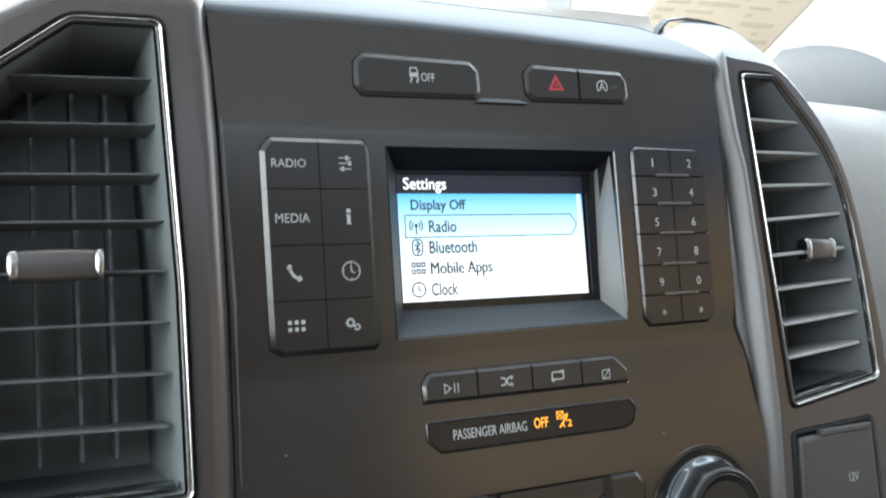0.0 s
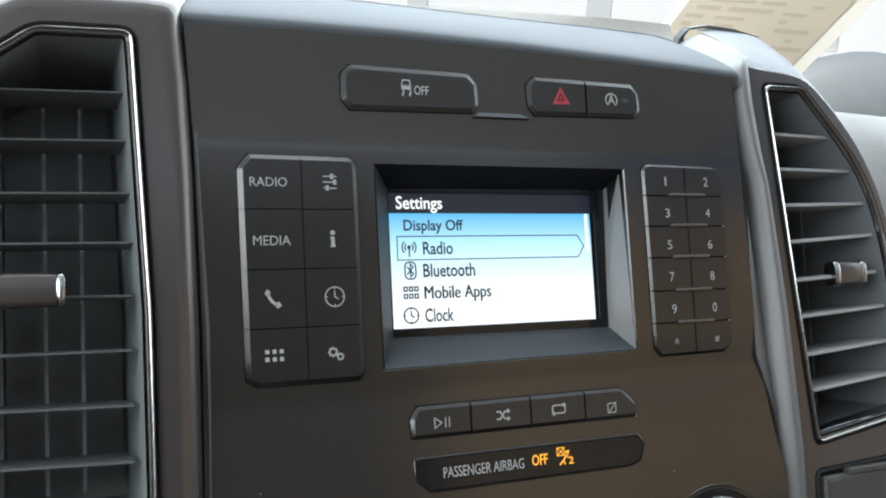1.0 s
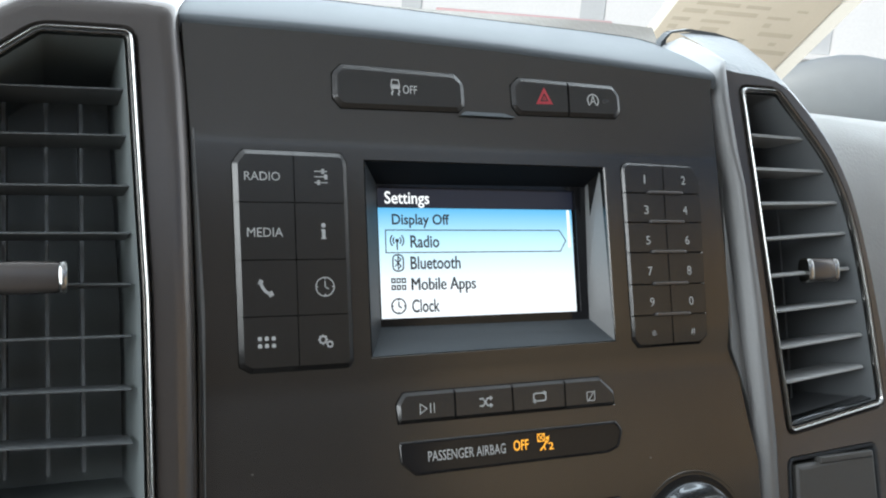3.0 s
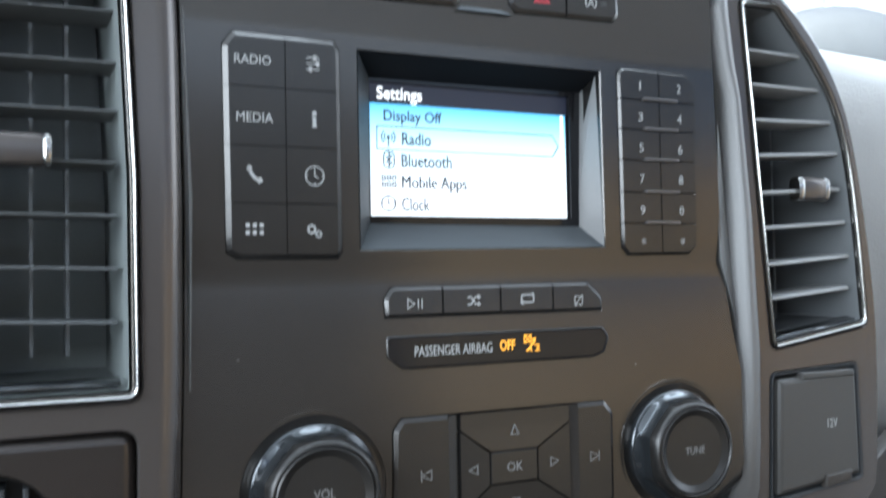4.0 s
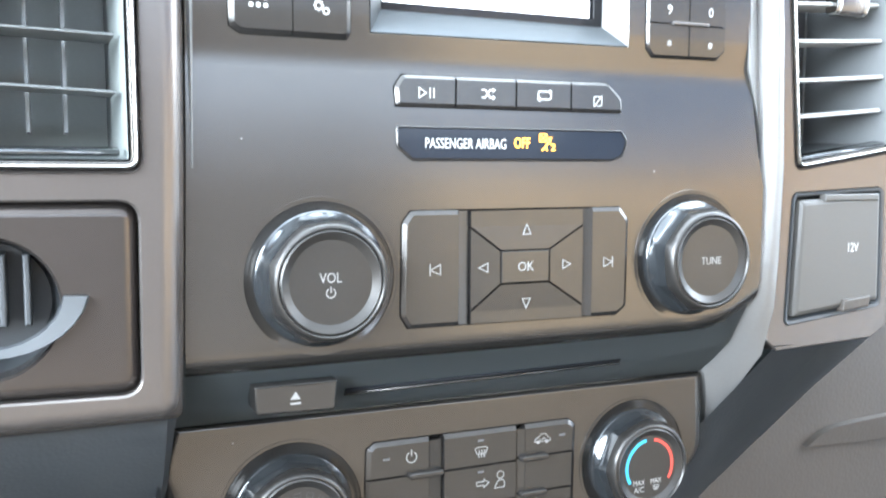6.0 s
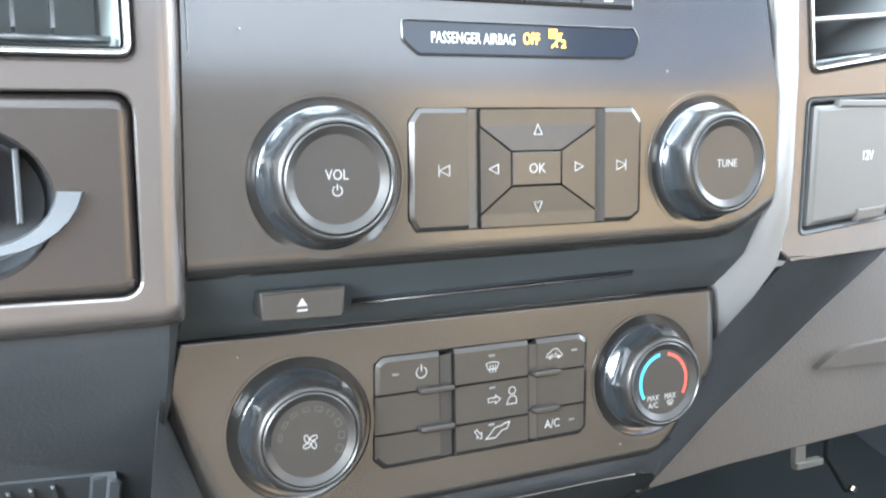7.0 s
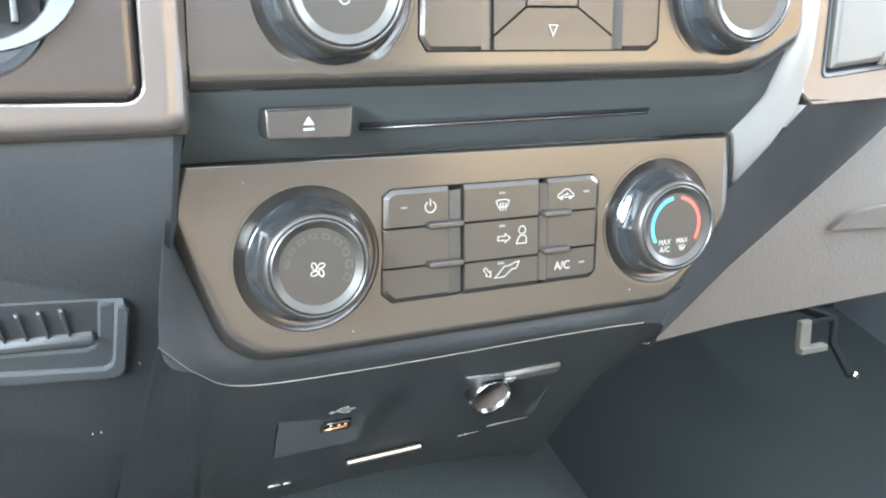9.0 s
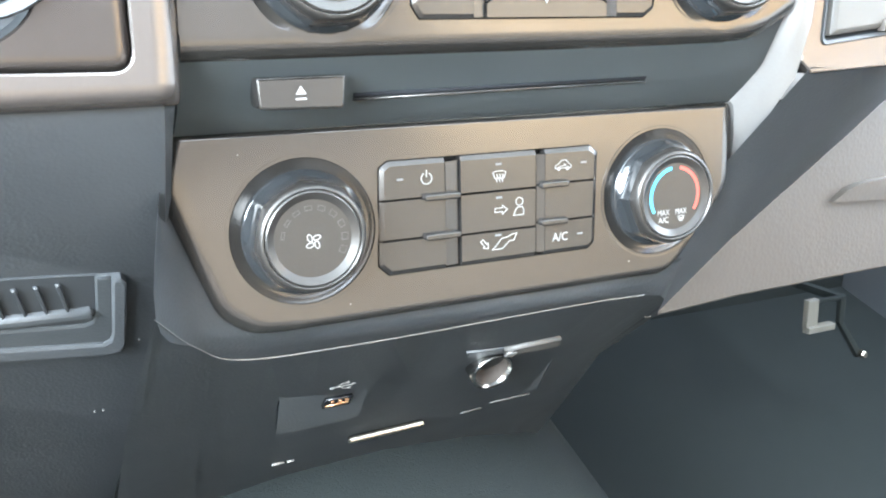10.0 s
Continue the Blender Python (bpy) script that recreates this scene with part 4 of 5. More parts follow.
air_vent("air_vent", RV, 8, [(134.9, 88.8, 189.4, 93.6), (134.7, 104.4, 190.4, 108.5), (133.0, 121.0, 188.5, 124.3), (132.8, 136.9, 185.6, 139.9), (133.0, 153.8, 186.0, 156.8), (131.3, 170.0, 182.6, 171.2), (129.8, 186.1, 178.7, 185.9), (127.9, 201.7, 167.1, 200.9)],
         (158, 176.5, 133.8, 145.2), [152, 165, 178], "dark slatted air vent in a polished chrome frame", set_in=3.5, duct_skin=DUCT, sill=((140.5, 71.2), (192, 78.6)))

# ---- trim round the vents ----
LSW = rounded([(-205, 0.5), (-131.6, -1.4), (-131.2, 57.8), (-205, 58)], [0, 7, 7, 0], 6)
trim = thing("left_dash_trim", (-165, -6, 110), "satin bronze-grey trim plate round the driver-side vent", "dashboard trim")
TO = [(-127.8, -4), (-126.1, 75), (-125.7, 125), (-126.3, 175), (-127.4, 205), (-128.6, 224.2), (-131, 224.8), (-165, 224.2), (-205, 201), (-225, 163), (-230, -4)]
part("trim_plate", plate(TO, [inset(rounded(LV, 5), -0.3), LSW], -6, 14, lip=0.6), TRIM, trim, angle=30)
# the edge that rolls in towards the radio, then back over the top of the dashboard
ROLLIN = [(8.9, -6.01), (8.6, -6.02), (8.0, -6.01), (7.4, -5.96), (6.7, -5.85), (6.0, -5.69), (5.3, -5.47), (4.6, -5.19), (3.9, -4.84), (3.2, -4.4), (2.5, -3.82), (1.9, -3.18), (1.3, -2.35), (0.8, -1.3), (0.4, 0.2), (0.2, 1.8), (0.1, 9)]
OVER = [(9 * math.sin(radians(a)), 9 * (1 - math.cos(radians(a)))) for a in range(0, 61, 10)] + [(17, 20), (27, 40), (38, 64)]
upright = [(x, z, 0.0) for x, z in ((-119.1, -4), (-118.8, 8), (-117.3, 75), (-116.9, 125), (-117.5, 175), (-118.6, 205), (-119.8, 218))]
upright += [(-120.2 + 0.28 * b, 224 + a, b) for a, b in OVER]
part("trim_return", loft(bmesh.new(), [[(x - d, y + b, z) for x, z, b in upright] for d, y in ROLLIN], False, False, closed=False), TRIM, trim, "rounded inner edge", angle=50)
PROFILE = [(-230, -6.02), (-180, -6.02), (-140, -6.02)] + [(-119.1 - d, y) for d, y in ROLLIN[1:-1]]
part("lower_roll", loft(bmesh.new(), [[(x, y, -3.4) for x, y in PROFILE]] + [[(x, y + 8 * (1 - math.cos(radians(a))), -4 - 7 * math.sin(radians(a))) for x, y in PROFILE] for a in range(0, 91, 10)],
                        False, False, closed=False), TRIM, trim, angle=60)
BROW = [(-129.1, 224.0), (-131.5, 224.3), (-150, 224.0), (-163, 223.6), (-168, 222), (-203, 201), (-207, 196), (-223, 163)]
part("trim_hood", loft(bmesh.new(), [[(x + 0.28 * b * (x > -140), -6.03 + b, z + a) for x, z in BROW] for a, b in OVER], False, False, closed=False), TRIM, trim, angle=60)
LS = inset(LSW, 0.6)
sw = thing("brake_controller_panel", (-165, -4, 28), "dark brown-grey panel with a round ribbed recess and curved lip", "control panel")
part("panel", plate(inset(LS, 4.4), [circle(-174, 27, 21, 40)], -4.4, 8, lip=0.8), PANELSKIN, sw, angle=30)
part("panel_edge", ringplate(LS, inset(LS, 4.5), [(0, 4), (0, -1.2), (0.1, -2.2), (0.4, -3.6), (0.75, -4.3), (1, -4.42)]), PANELSKIN, sw, "rounded panel edge", angle=40)
part("recess_bowl", lathe(-174, 27, [(21.4, -4), (20.6, 4), (18, 14), (4, 15)], first=False), DARK, sw)
for x in (-182, -175.5, -169, -162.5):
    part("rib", prism(rect(x - 1.0, x + 1.0, 21, 42), 1.5, 14, 0.6), DARK, sw)
lip = bmesh.new()
rows = []
for i in range(13):
    a = radians(-150 + i * 12.2)
    k = 0.15 + 0.85 * (i / 12) ** 1.5
    rows.append([(-172.6 + r * math.cos(a), y, 31.2 + r * math.sin(a) * 0.78) for r, y in ((19.4, -3.4), (19.8, -6.2), (20.5 + 5.5 * k, -7.2), (21.2 + 5.5 * k, -5.0))])
loft(lip, rows)
part("curved_lip", lip, DARK, sw, "pale grey curved lip", angle=50)

rail = thing("right_dash_trim", (118, 5, 100), "silver satin trim rail edging the passenger-side vent", "dashboard trim")
front = [(122, 56, 256.5, 132, 53, 260.3), (113, 28.5, 242.5, 123, 26, 245.2), (107.6, 8.5, 230, 116, 7, 233.6), (103.8, 5.2, 225, 114, 5, 229), (104.4, 5, 214.6, 115.1, 5, 212.5),
         (107.4, 5, 192, 117.6, 5, 192), (112, 5, 177, 120, 5, 177), (115, 5, 125, 125, 5, 125), (116.6, 5, 67, 127.4, 5, 67), (116, 5, 30, 126.4, 5, 28), (114.6, 5, 13, 124.8, 5, 8),
         (113.4, 18, -6.4, 123.8, 10, -13), (111, 31.5, -23.3, 123.6, 46, -56.8)]
rows = []
for a, b, c, d, e, f in front:
    full = max(0.35, min(1.0, (c - 5) / 30))
    row = [(a - 1.6, b + 4.5, c), (a - 0.6, b + 1.4, c)]
    for s, h in ((0.05, 0.2), (0.16, -1.3), (0.3, -2.9), (0.38, -3.4), (0.48, -3.4), (0.62, -2.8), (0.8, -1.6), (0.9, -0.6), (0.97, 0.3)):
        row.append((a + (d - a) * s, b + (e - b) * s + h * full, c + (f - c) * s))
    rows.append(row + [(d + 0.6, e + 1.4, f - 0.2), (d + 1.6, e + 4, f - 0.5)])
part("rail", loft(bmesh.new(), rows, True, True, closed=False), SILVER, rail, angle=50)
PODO = [(124.5, -6), (130.5, -11)] + curve([(186, -9), (197, -2), (201, 12), (203, 74), (197.5, 128), (190.5, 166), (183.4, 185.4), (173.6, 201.4), (159, 217.8), (146, 226.6)], 3) + [(124, 229), (114.5, 230), (116, 212), (120.6, 177),
        (125.6, 125), (127.8, 67), (126.8, 28)]
FLAP4 = [(133.8, -0.4), (191, 5), (189.5, 59), (136.2, 56.6)]


def flap_rim(d):
    return rounded(inset(FLAP4, d), max(3.4 - d, 0.9))


pod = thing("passenger_vent_pod", (160, 12, 110), "satin charcoal vent housing beside the silver rail", "dashboard housing")
part("pod_face", plate(PODO, [inset(rounded(RV, 5), -0.3), flap_rim(-0.6)], 8.6, 20, lip=0.6), TRIM, pod, angle=30)
part("pod_shell", loft(bmesh.new(), [curve(row, 3) for row in (
    [(186, 8.7, -9), (197, 8.7, -2), (201, 8.7, 12), (203, 8.7, 74), (197.5, 8.7, 128), (190.5, 8.7, 166), (183.4, 8.7, 185.4), (173.6, 8.7, 201.4), (159, 8.7, 217.8), (146, 8.7, 226.6), (124, 8.7, 229), (116, 8.7, 230)],
    [(187, 11, -10), (199, 11, -2), (203.4, 11, 12), (205.4, 11, 74), (200, 11, 128), (193, 11, 167), (186, 11, 187), (176.5, 11.5, 203.6), (162, 13, 221.5), (148, 14, 232.5), (125, 13, 234.5), (118, 12, 235)],
    [(190, 40, -9), (204, 40, 0), (209, 40, 14), (212, 40, 74), (208, 40, 130), (202, 40, 174), (196, 40, 200), (188, 40, 220), (178, 40, 240), (166, 40, 248.5), (140, 39, 251), (128, 38, 252)],
    [(196, 90, -9), (212, 90, 0), (216, 90, 14), (220, 90, 74), (217, 90, 134), (210, 84, 186), (204, 76, 216), (196, 70, 238), (186, 62, 256), (172, 60, 264), (146, 58, 265), (131, 56, 263)])], False, False, closed=False),
     VINYL, pod, "grained charcoal shell", angle=60)
flap = thing("socket_cover", (163, 8, 28), "closed dark grey power socket cover flap", "socket cover")
part("surround", ringplate(flap_rim(0), flap_rim(2.6), [(0, 10), (0, 7.8), (0.5, 8.2), (1, 12)]), DARK, flap)
lid = part("lid", loft(bmesh.new(), [[flat(p, 12) for p in flap_rim(3.2)], [flat(p, 7.6) for p in flap_rim(3.2)], [flat(p, 6.6) for p in flap_rim(4.2)], [flat(p, 6.2) for p in flap_rim(5.4)]]), LIDSKIN, flap, angle=25)
part("hinge_bar", prism(rect(152, 184, 53.2, 56.2), 5.4, 9, 0.6), LIDSKIN, flap)
part("finger_tab", prism([(164, 4.4), (180, 5.6), (180.6, 10.6), (164.6, 9.4)], 4.6, 8, 0.7), GLOVE, lid, "paler finger tab")
icon(letters("12V", 167.2, 173.4, 30.6, 34.6, 6.1), lid, name="lettering")

# ---- dashboard body ----
pad = bmesh.new()
rows = []
for x0, x1, z0, z1 in ((-120.5, -110, 229, 262), (-80, -66, 229.6, 262), (-46, -23, 229.6, 261.4), (0, 32, 228.8, 260.6), (50, 80, 227, 260.2), (88, 107, 225.4, 259.4), (103, 119.6, 224.6, 257.4)):
    up_p = [(x0, -0.3 + 4.5 * (1 - math.cos(radians(a))), z0 - 3.0 + 4.5 * math.sin(radians(a))) for a in (0, 8, 16, 26, 38, 50)]
    ya, za = up_p[-1][1:]
    up_p += [(x0 + (x1 - x0) * t, ya + (60 - ya) * t, za + (z1 - za) * (t ** 0.9)) for t in (0.06, 0.15, 0.3, 0.5, 0.75, 1.0)]
    rows.append(up_p + [(x, y + 1.5, z - 3.5) for x, y, z in reversed(up_p)])
loft(pad, rows)
hood = thing("stack_hood", (0, 30, 240), "smooth blue-grey satin hood above the radio", "dashboard pad")
part("skin", pad, HOODSKIN, hood, angle=60)
RIM = [(-110, 60, 262), (-66, 60, 262), (-23, 60, 261.4), (32, 60, 260.6), (80, 60, 260.2), (107, 60, 259.4), (119.4, 60, 257.6)]
part("rear_seal", loft(bmesh.new(), [[(x, y - 0.2, z - 0.6), (x, y + 0.3, z + 0.5), (x, y + 1.8, z + 0.6), (x, y + 2.2, z - 1.5)] for x, y, z in curve(RIM, 3)]), DARK, hood, "thin black rear seal")
top = bmesh.new()
loft(top, [[(x, y, z + (max(0.0, min(1.0, (x + 130) / 220)) * 8.0 if y > 66 else 0)) for y, z in ((58, 252), (64, 255.5), (70, 262), (95, 268), (200, 262), (420, 240), (600, 215))] for x in (-700, -225, -121, -60, 0, 40, 94, 126)], False, False, closed=False)
bmesh.ops.solidify(top, geom=top.faces[:], thickness=3)
solid("dashboard_top", top, VINYLPALE, (0, 200, 255), "grained dashboard top under the windscreen, painted as sunlit", "dashboard", kind="structure", angle=50)
rub = bmesh.new()
path = [(120.4, 56.5, 254), (122, 56, 259), (126, 55, 263), (137, 56, 265.4), (155, 58, 265.6), (173, 61, 264.2)]
loft(rub, [[(x + dx, y + dy, z + dz) for dx, dy, dz in ((-1.8, 0, -1.2), (-1.8, 4, 0.8), (0.6, 4, 1.8), (1.6, 0, 0.6))] for x, y, z in path])
solid("rubber_gasket", rub, DARK, (120, 58, 266), "black rubber gap seal between pad and trim", "seal")
pas = bmesh.new()
rows = []
for x, dy in ((112, 66), (160, 66), (215, 84), (260, 96), (330, 108), (430, 128), (560, 170), (700, 230)):
    rows.append([(x, 470, 225), (x, 250 + dy * 0.4, 262), (x, 120 + dy * 0.5, 262), (x, 40 + dy, 250), (x, 16 + dy, 226), (x, 4 + dy, 180), (x, 0 + dy, 120), (x, 2 + dy, 50), (x, 8 + dy, 0), (x, 12 + dy, -30)])
loft(pas, rows, False, False, closed=False)
bmesh.ops.solidify(pas, geom=pas.faces[:], thickness=3)
solid("passenger_dashboard", pas, VINYLTAN, (400, 120, 120), "pale grey grained passenger-side dashboard", "dashboard", kind="structure", angle=50)
drv = bmesh.new()
loft(drv, [[(x, y, z) for y, z in ((60, 255), (20, 236), (4, 200), (4, 60), (4, -14))] for x in (-700, -232, -228)], False, False, closed=False)
bmesh.ops.solidify(drv, geom=drv.faces[:], thickness=3)
solid("driver_dashboard", drv, VINYL, (-400, 40, 120), "charcoal grained driver-side dashboard", "dashboard", kind="structure", angle=50)

# undercut below the vent pod, and the glove box
und = bmesh.new()
loft(und, [[a, ((a[0] + c[0]) / 2, (a[1] + c[1]) / 2 - 3, (a[2] + c[2]) / 2 - 2), c] for a, c in (
    ((200, 14, 0), (268, 83, -28)), ((160, 9.5, -10), (225, 78.5, -53)), ((129, 8, -9), (185, 75, -76)), ((112, 44, -58), (151, 71.5, -95)), ((80, 42, -84), (117, 68.5, -117.5)), ((72, 42, -91), (102, 67, -127)))],
     False, False, closed=False)
bmesh.ops.solidify(und, geom=und.faces[:], thickness=2)
solid("pod_undercut", und, UNDER, (140, 40, -40), "dark moulded underside of the vent housing", "dashboard underside", kind="structure", angle=60)
gl = thing("glove_box", (260, 80, -70), "closed grey-brown glove box front", "glove box")
GB = [(96, -128), (155, -126.5), (221, -127.5), (300, -128.5), (620, -130), (620, 20), (330, 14), (262, -27), (209, -57), (151, -90), (103, -121)]
part("door", prism(GB, lambda x, z: 66.5 + 0.09 * (x - 103), lambda x, z: 76.5 + 0.09 * (x - 103), 1.0), GLOVE, gl, angle=40)
part("handle_recess", loft(bmesh.new(), [[(x, y + dy, z) for x, y, z in curve([(218, 76 - lean, -84), (238, 77 - lean, -76), (290, 81 - lean, -75), (345, 86 - lean, -75), (345, 86 - lean * 0.4, -91), (290, 81 - lean * 0.4, -89)], 3)]
                                         for dy, lean in ((2, 0), (0, 0.6), (-0.6, 1.8), (-0.5, 2.6))]), GLOVE, gl, "sloping handle ledge", angle=60)

# ---- below the climate panel ----
low = bmesh.new()
edge = [(-119, 37.5, -23), (-123.6, 37.5, -40), (-107.4, 37.5, -86), (-98, 37.5, -93), (-87, 37.5, -93.5), (78.4, 37.5, -93.5), (84.3, 37.5, -87.4)]
seam = [(-123.5, 25, -25), (-131.5, 17, -79), (-117, 37, -98), (-97, 51.4, -110.6), (-40, 51.6, -111.6), (77, 43.6, -107.4), (99, 62, -125)]
edge, seam = [Vector(p) for p in curve(edge)], [Vector(p) for p in curve(seam)]
loft(low, [[tuple(a + (c - a) * t + Vector((0, -h, -0.4 * h)) * max(0.08, min(1.0, (a.x + 122) / 40, (85 - a.x) / 34))) for a, c in zip(edge, seam)] for t, h in ((0, 0), (0.1, 1.6), (0.25, 3.0), (0.5, 3.4), (0.78, 2.0), (1, 0))], False, False, closed=False)
bmesh.ops.solidify(low, geom=low.faces[:], thickness=2)
bezel = thing("climate_surround", (0, 45, -100), "dark moulded bezel with a thin bright seam under the climate panel", "dashboard surround")
part("moulding", low, UNDER, bezel, angle=50)
sm = bmesh.new()
LINE = [(-132, 16, -79), (-117, 37, -98), (-97, 51.4, -110.6), (-40, 51.6, -111.6), (77, 43.6, -107.4), (99, 62, -125)]
loft(sm, [[(x, y - 0.35, z + 0.26), (x, y - 0.4, z - 0.1), (x, y + 0.4, z - 0.35), (x, y + 0.4, z + 0.1)] for x, y, z in curve(LINE)[:21]])
part("seam_bead", sm, SILVER, bezel, "thin bright seam bead")


def bin_y(x, z):
    return 53.4 + (-111 - z) * 1.1


bn = bmesh.new()
LEVELS = [LINE,
          [(-142, 90, -150), (-116, 94, -151), (-96, 98, -152), (-30, 99, -153), (66, 98, -152), (112, 130, -170)],
          [(-147, 170, -220), (-116, 167, -216), (-92, 165, -213), (-20, 165, -213), (70, 165, -213), (120, 190, -230)],
          [(-158, 235, -290), (-122, 243, -290), (-95, 250, -290), (-10, 250, -290), (80, 250, -290), (125, 250, -290)]]
loft(bn, [curve(line) for line in LEVELS], False, False, closed=False)
bmesh.ops.solidify(bn, geom=bn.faces[:], thickness=2)
solid("lower_console_face", bn, CONSOLE, (0, 110, -160), "charcoal undercut face below the dashboard", "dashboard underside", kind="structure", angle=60)


def on_bin(p, off):
    return [(x, bin_y(x, z) - off, z - off * 0.6) for x, z in p]


usb = thing("usb_port", (-48, 97, -152), "black recessed panel with usb socket and white symbol", "usb port")
UP = [(-82, -126), (-27, -129), (-15, -178), (-74, -181)]
part("panel", loft(bmesh.new(), [on_bin(UP, -1), on_bin(UP, 0.1), on_bin(inset(UP, 1.2), 0.35)]), CONSOLE, usb)
jack = part("socket", loft(bmesh.new(), [on_bin(rect(-56, -43, -158, -151.5), 0.5), on_bin(rect(-56, -43, -158, -151.5), 2.2)]), GLOSS, usb)
part("contacts", loft(bmesh.new(), [on_bin([(-55, -157.2), (-44.4, -155.8), (-44.4, -154.8), (-55, -156.2)], 1.6), on_bin([(-55, -157.2), (-44.4, -155.8), (-44.4, -154.8), (-55, -156.2)], 2.6)]), BRASS, jack, "gilt contacts")
for x in (-53.2, -49.6, -46.4):
    part("contact", loft(bmesh.new(), [on_bin(rect(x, x + 1.5, -153.6, -152.8), 1.6), on_bin(rect(x, x + 1.5, -153.6, -152.8), 2.5)]), BRASS, jack)


def usb_y(x, z):
    return bin_y(x, z) - 2.6


b = stroke([(-55.5, -143.2), (-45.6, -142.2)], 0.6, usb_y)
stroke([(-53.5, -143.0), (-51.4, -140.6), (-49.2, -140.4)], 0.55, usb_y, False, b)
stroke([(-52.0, -142.8), (-49.6, -145.0), (-47.4, -144.8)], 0.55, usb_y, False, b)
blob(circle(-55.3, -143.2, 1.0, 12), usb_y, b)
blob(circle(-48.9, -140.3, 0.75, 10), usb_y, b)
blob(rect(-47.8, -46.4, -145.5, -144.2), usb_y, b)
blob([(-46.2, -143.0), (-44.6, -142.1), (-46.2, -141.3)], usb_y, b)
icon(b, usb)

RR = 10.6
SOCKAX = (0.013, -0.924, -0.381)
BARREL = material("dark_socket_metal", (0.045, 0.036, 0.03), 0.8, metal=0.2, bump=0.05)
lg = thing("power_socket", (30, 98, -152), "round chrome-ringed power socket with its lid hanging open", "power socket")
SP = [(3, -130), (58, -129), (76, -186), (30, -196)]
part("panel", loft(bmesh.new(), [on_bin(SP, -1), on_bin(SP, 0.1), on_bin(inset(SP, 1.2), 0.35)]), CONSOLE, lg)
nrm = Vector(SOCKAX).normalized()
ux = nrm.cross(Vector((0, 0, 1))).normalized()
uz = ux.cross(nrm)
cen = Vector((22.3, 85, -148.5))


def socket_ring(rs, closed_end=False):
    return loft(bmesh.new(), [[tuple(cen + ux * (r * math.cos(a)) + uz * (r * math.sin(a)) + nrm * h) for a in [2 * math.pi * i / 40 for i in range(40)]] for r, h in rs], False, closed_end)


part("chrome_ring", socket_ring([(RR, -9), (RR, 0.4), (RR - 0.6, 1.3), (RR - 1.4, 1.1), (RR - 2.2, -0.8)]), CHROME, lg, "bright chrome ring", angle=50)
part("barrel", socket_ring([(RR - 2.2, -0.6), (RR - 2.3, -14), (RR - 2.8, -22)], True), BARREL, lg, "dark brown barrel", angle=50)
LIDQ, ARMQ = [(24, -132.6), (52, -130.6), (54.6, -136.6), (26.6, -137.8)], [(4, -131), (24.2, -132.8), (26.4, -137.4), (7, -135.8)]
part("open_lid", loft(bmesh.new(), [on_bin(LIDQ, 0.2), on_bin(LIDQ, 3.4), on_bin(inset(LIDQ, 0.5), 3.9)]), LIDSKIN, lg, "grey plastic open lid")
part("lid_hinge", loft(bmesh.new(), [on_bin(ARMQ, 0.2), on_bin(ARMQ, 1.8), on_bin(inset(ARMQ, 0.5), 2.2)]), UNDER, lg)
part("lid_clip", loft(bmesh.new(), [on_bin(rect(25, 30, -137.2, -133.6), 3.6), on_bin(rect(25.4, 29.6, -136.8, -134), 4.6)]), SILVER, lg, "pale lid clip")
for q in ([(33, -196.6), (45, -195.4), (45, -194.7), (33, -195.9)], [(48, -190.8), (72, -189.4), (72, -188.8), (48, -190.2)]):
    part("lower_lip", loft(bmesh.new(), [on_bin(q, 0.2), on_bin(q, 1.2)]), LIDSKIN, lg, "thin pale lip")
hk = bmesh.new()
A, B = Vector((-32, bin_y(0, -199.5) - 6, -198.4)), Vector((9, bin_y(0, -196.3) - 6, -195.2))
loft(hk, [[tuple(A + (B - A) * t + Vector((0, 2.2 * k * math.cos(a), 2.2 * k * math.sin(a)))) for a in [2 * math.pi * i / 14 for i in range(14)]] for t, k in ((0, 0.6), (0.02, 1), (0.98, 1), (1, 0.6))])
solid("pull_bar", hk, STEEL, tuple((A + B) / 2), "thin bright metal pull bar under the usb port", "pull bar")
for x0, x1 in ((-68.5, -62), (-60.5, -56.5)):
    sc = loft(bmesh.new(), [on_bin([(x0, -214.4), (x1, -213.8), (x1, -213), (x0, -213.2)], -0.5), on_bin([(x0, -214.4), (x1, -213.8), (x1, -213), (x0, -213.2)], 1.3)])
    solid("scuff_chip", sc, SILVER, (x0, bin_y(0, -214), -214), "small pale scuff on the lower console", "scuff", group="scuffs on the console")

FLECKS = [(-100.2, 0, 76.1), (-99, 31.5, -30.5), (-62, 31.5, -88.2), (57, 0, 66), (60, 31.5, -87)]

# driver side under the trim
lk = 0.95


def left_y(x, z):
    return -5 + (-12 - z) * lk


llow = bmesh.new()
loft(llow, [[(-260, 1.5, -10.6), (-260, 4, -20), (-260, 60, -80), (-260, 150, -175), (-260, 230, -260)], [(-124.4, 1.5, -10.6), (-124.6, 4, -19), (-123.4, 60, -80), (-136.5, 143, -168), (-152, 230, -260)],
            [(-120.5, 7, -9.6), (-121.5, 12, -20), (-121.8, 66, -82), (-135, 150, -168), (-150, 236, -260)]], False, False, closed=False)
bmesh.ops.solidify(llow, geom=llow.faces[:], thickness=2)
solid("driver_lower_dash", llow, UNDER, (-190, 60, -80), "charcoal lower dashboard panel on the driver side", "dashboard panel", kind="structure", angle=50)


def on_left(p, off):
    return [(x, left_y(x, z) - off * 0.69, z - off * 0.72) for x, z in p]


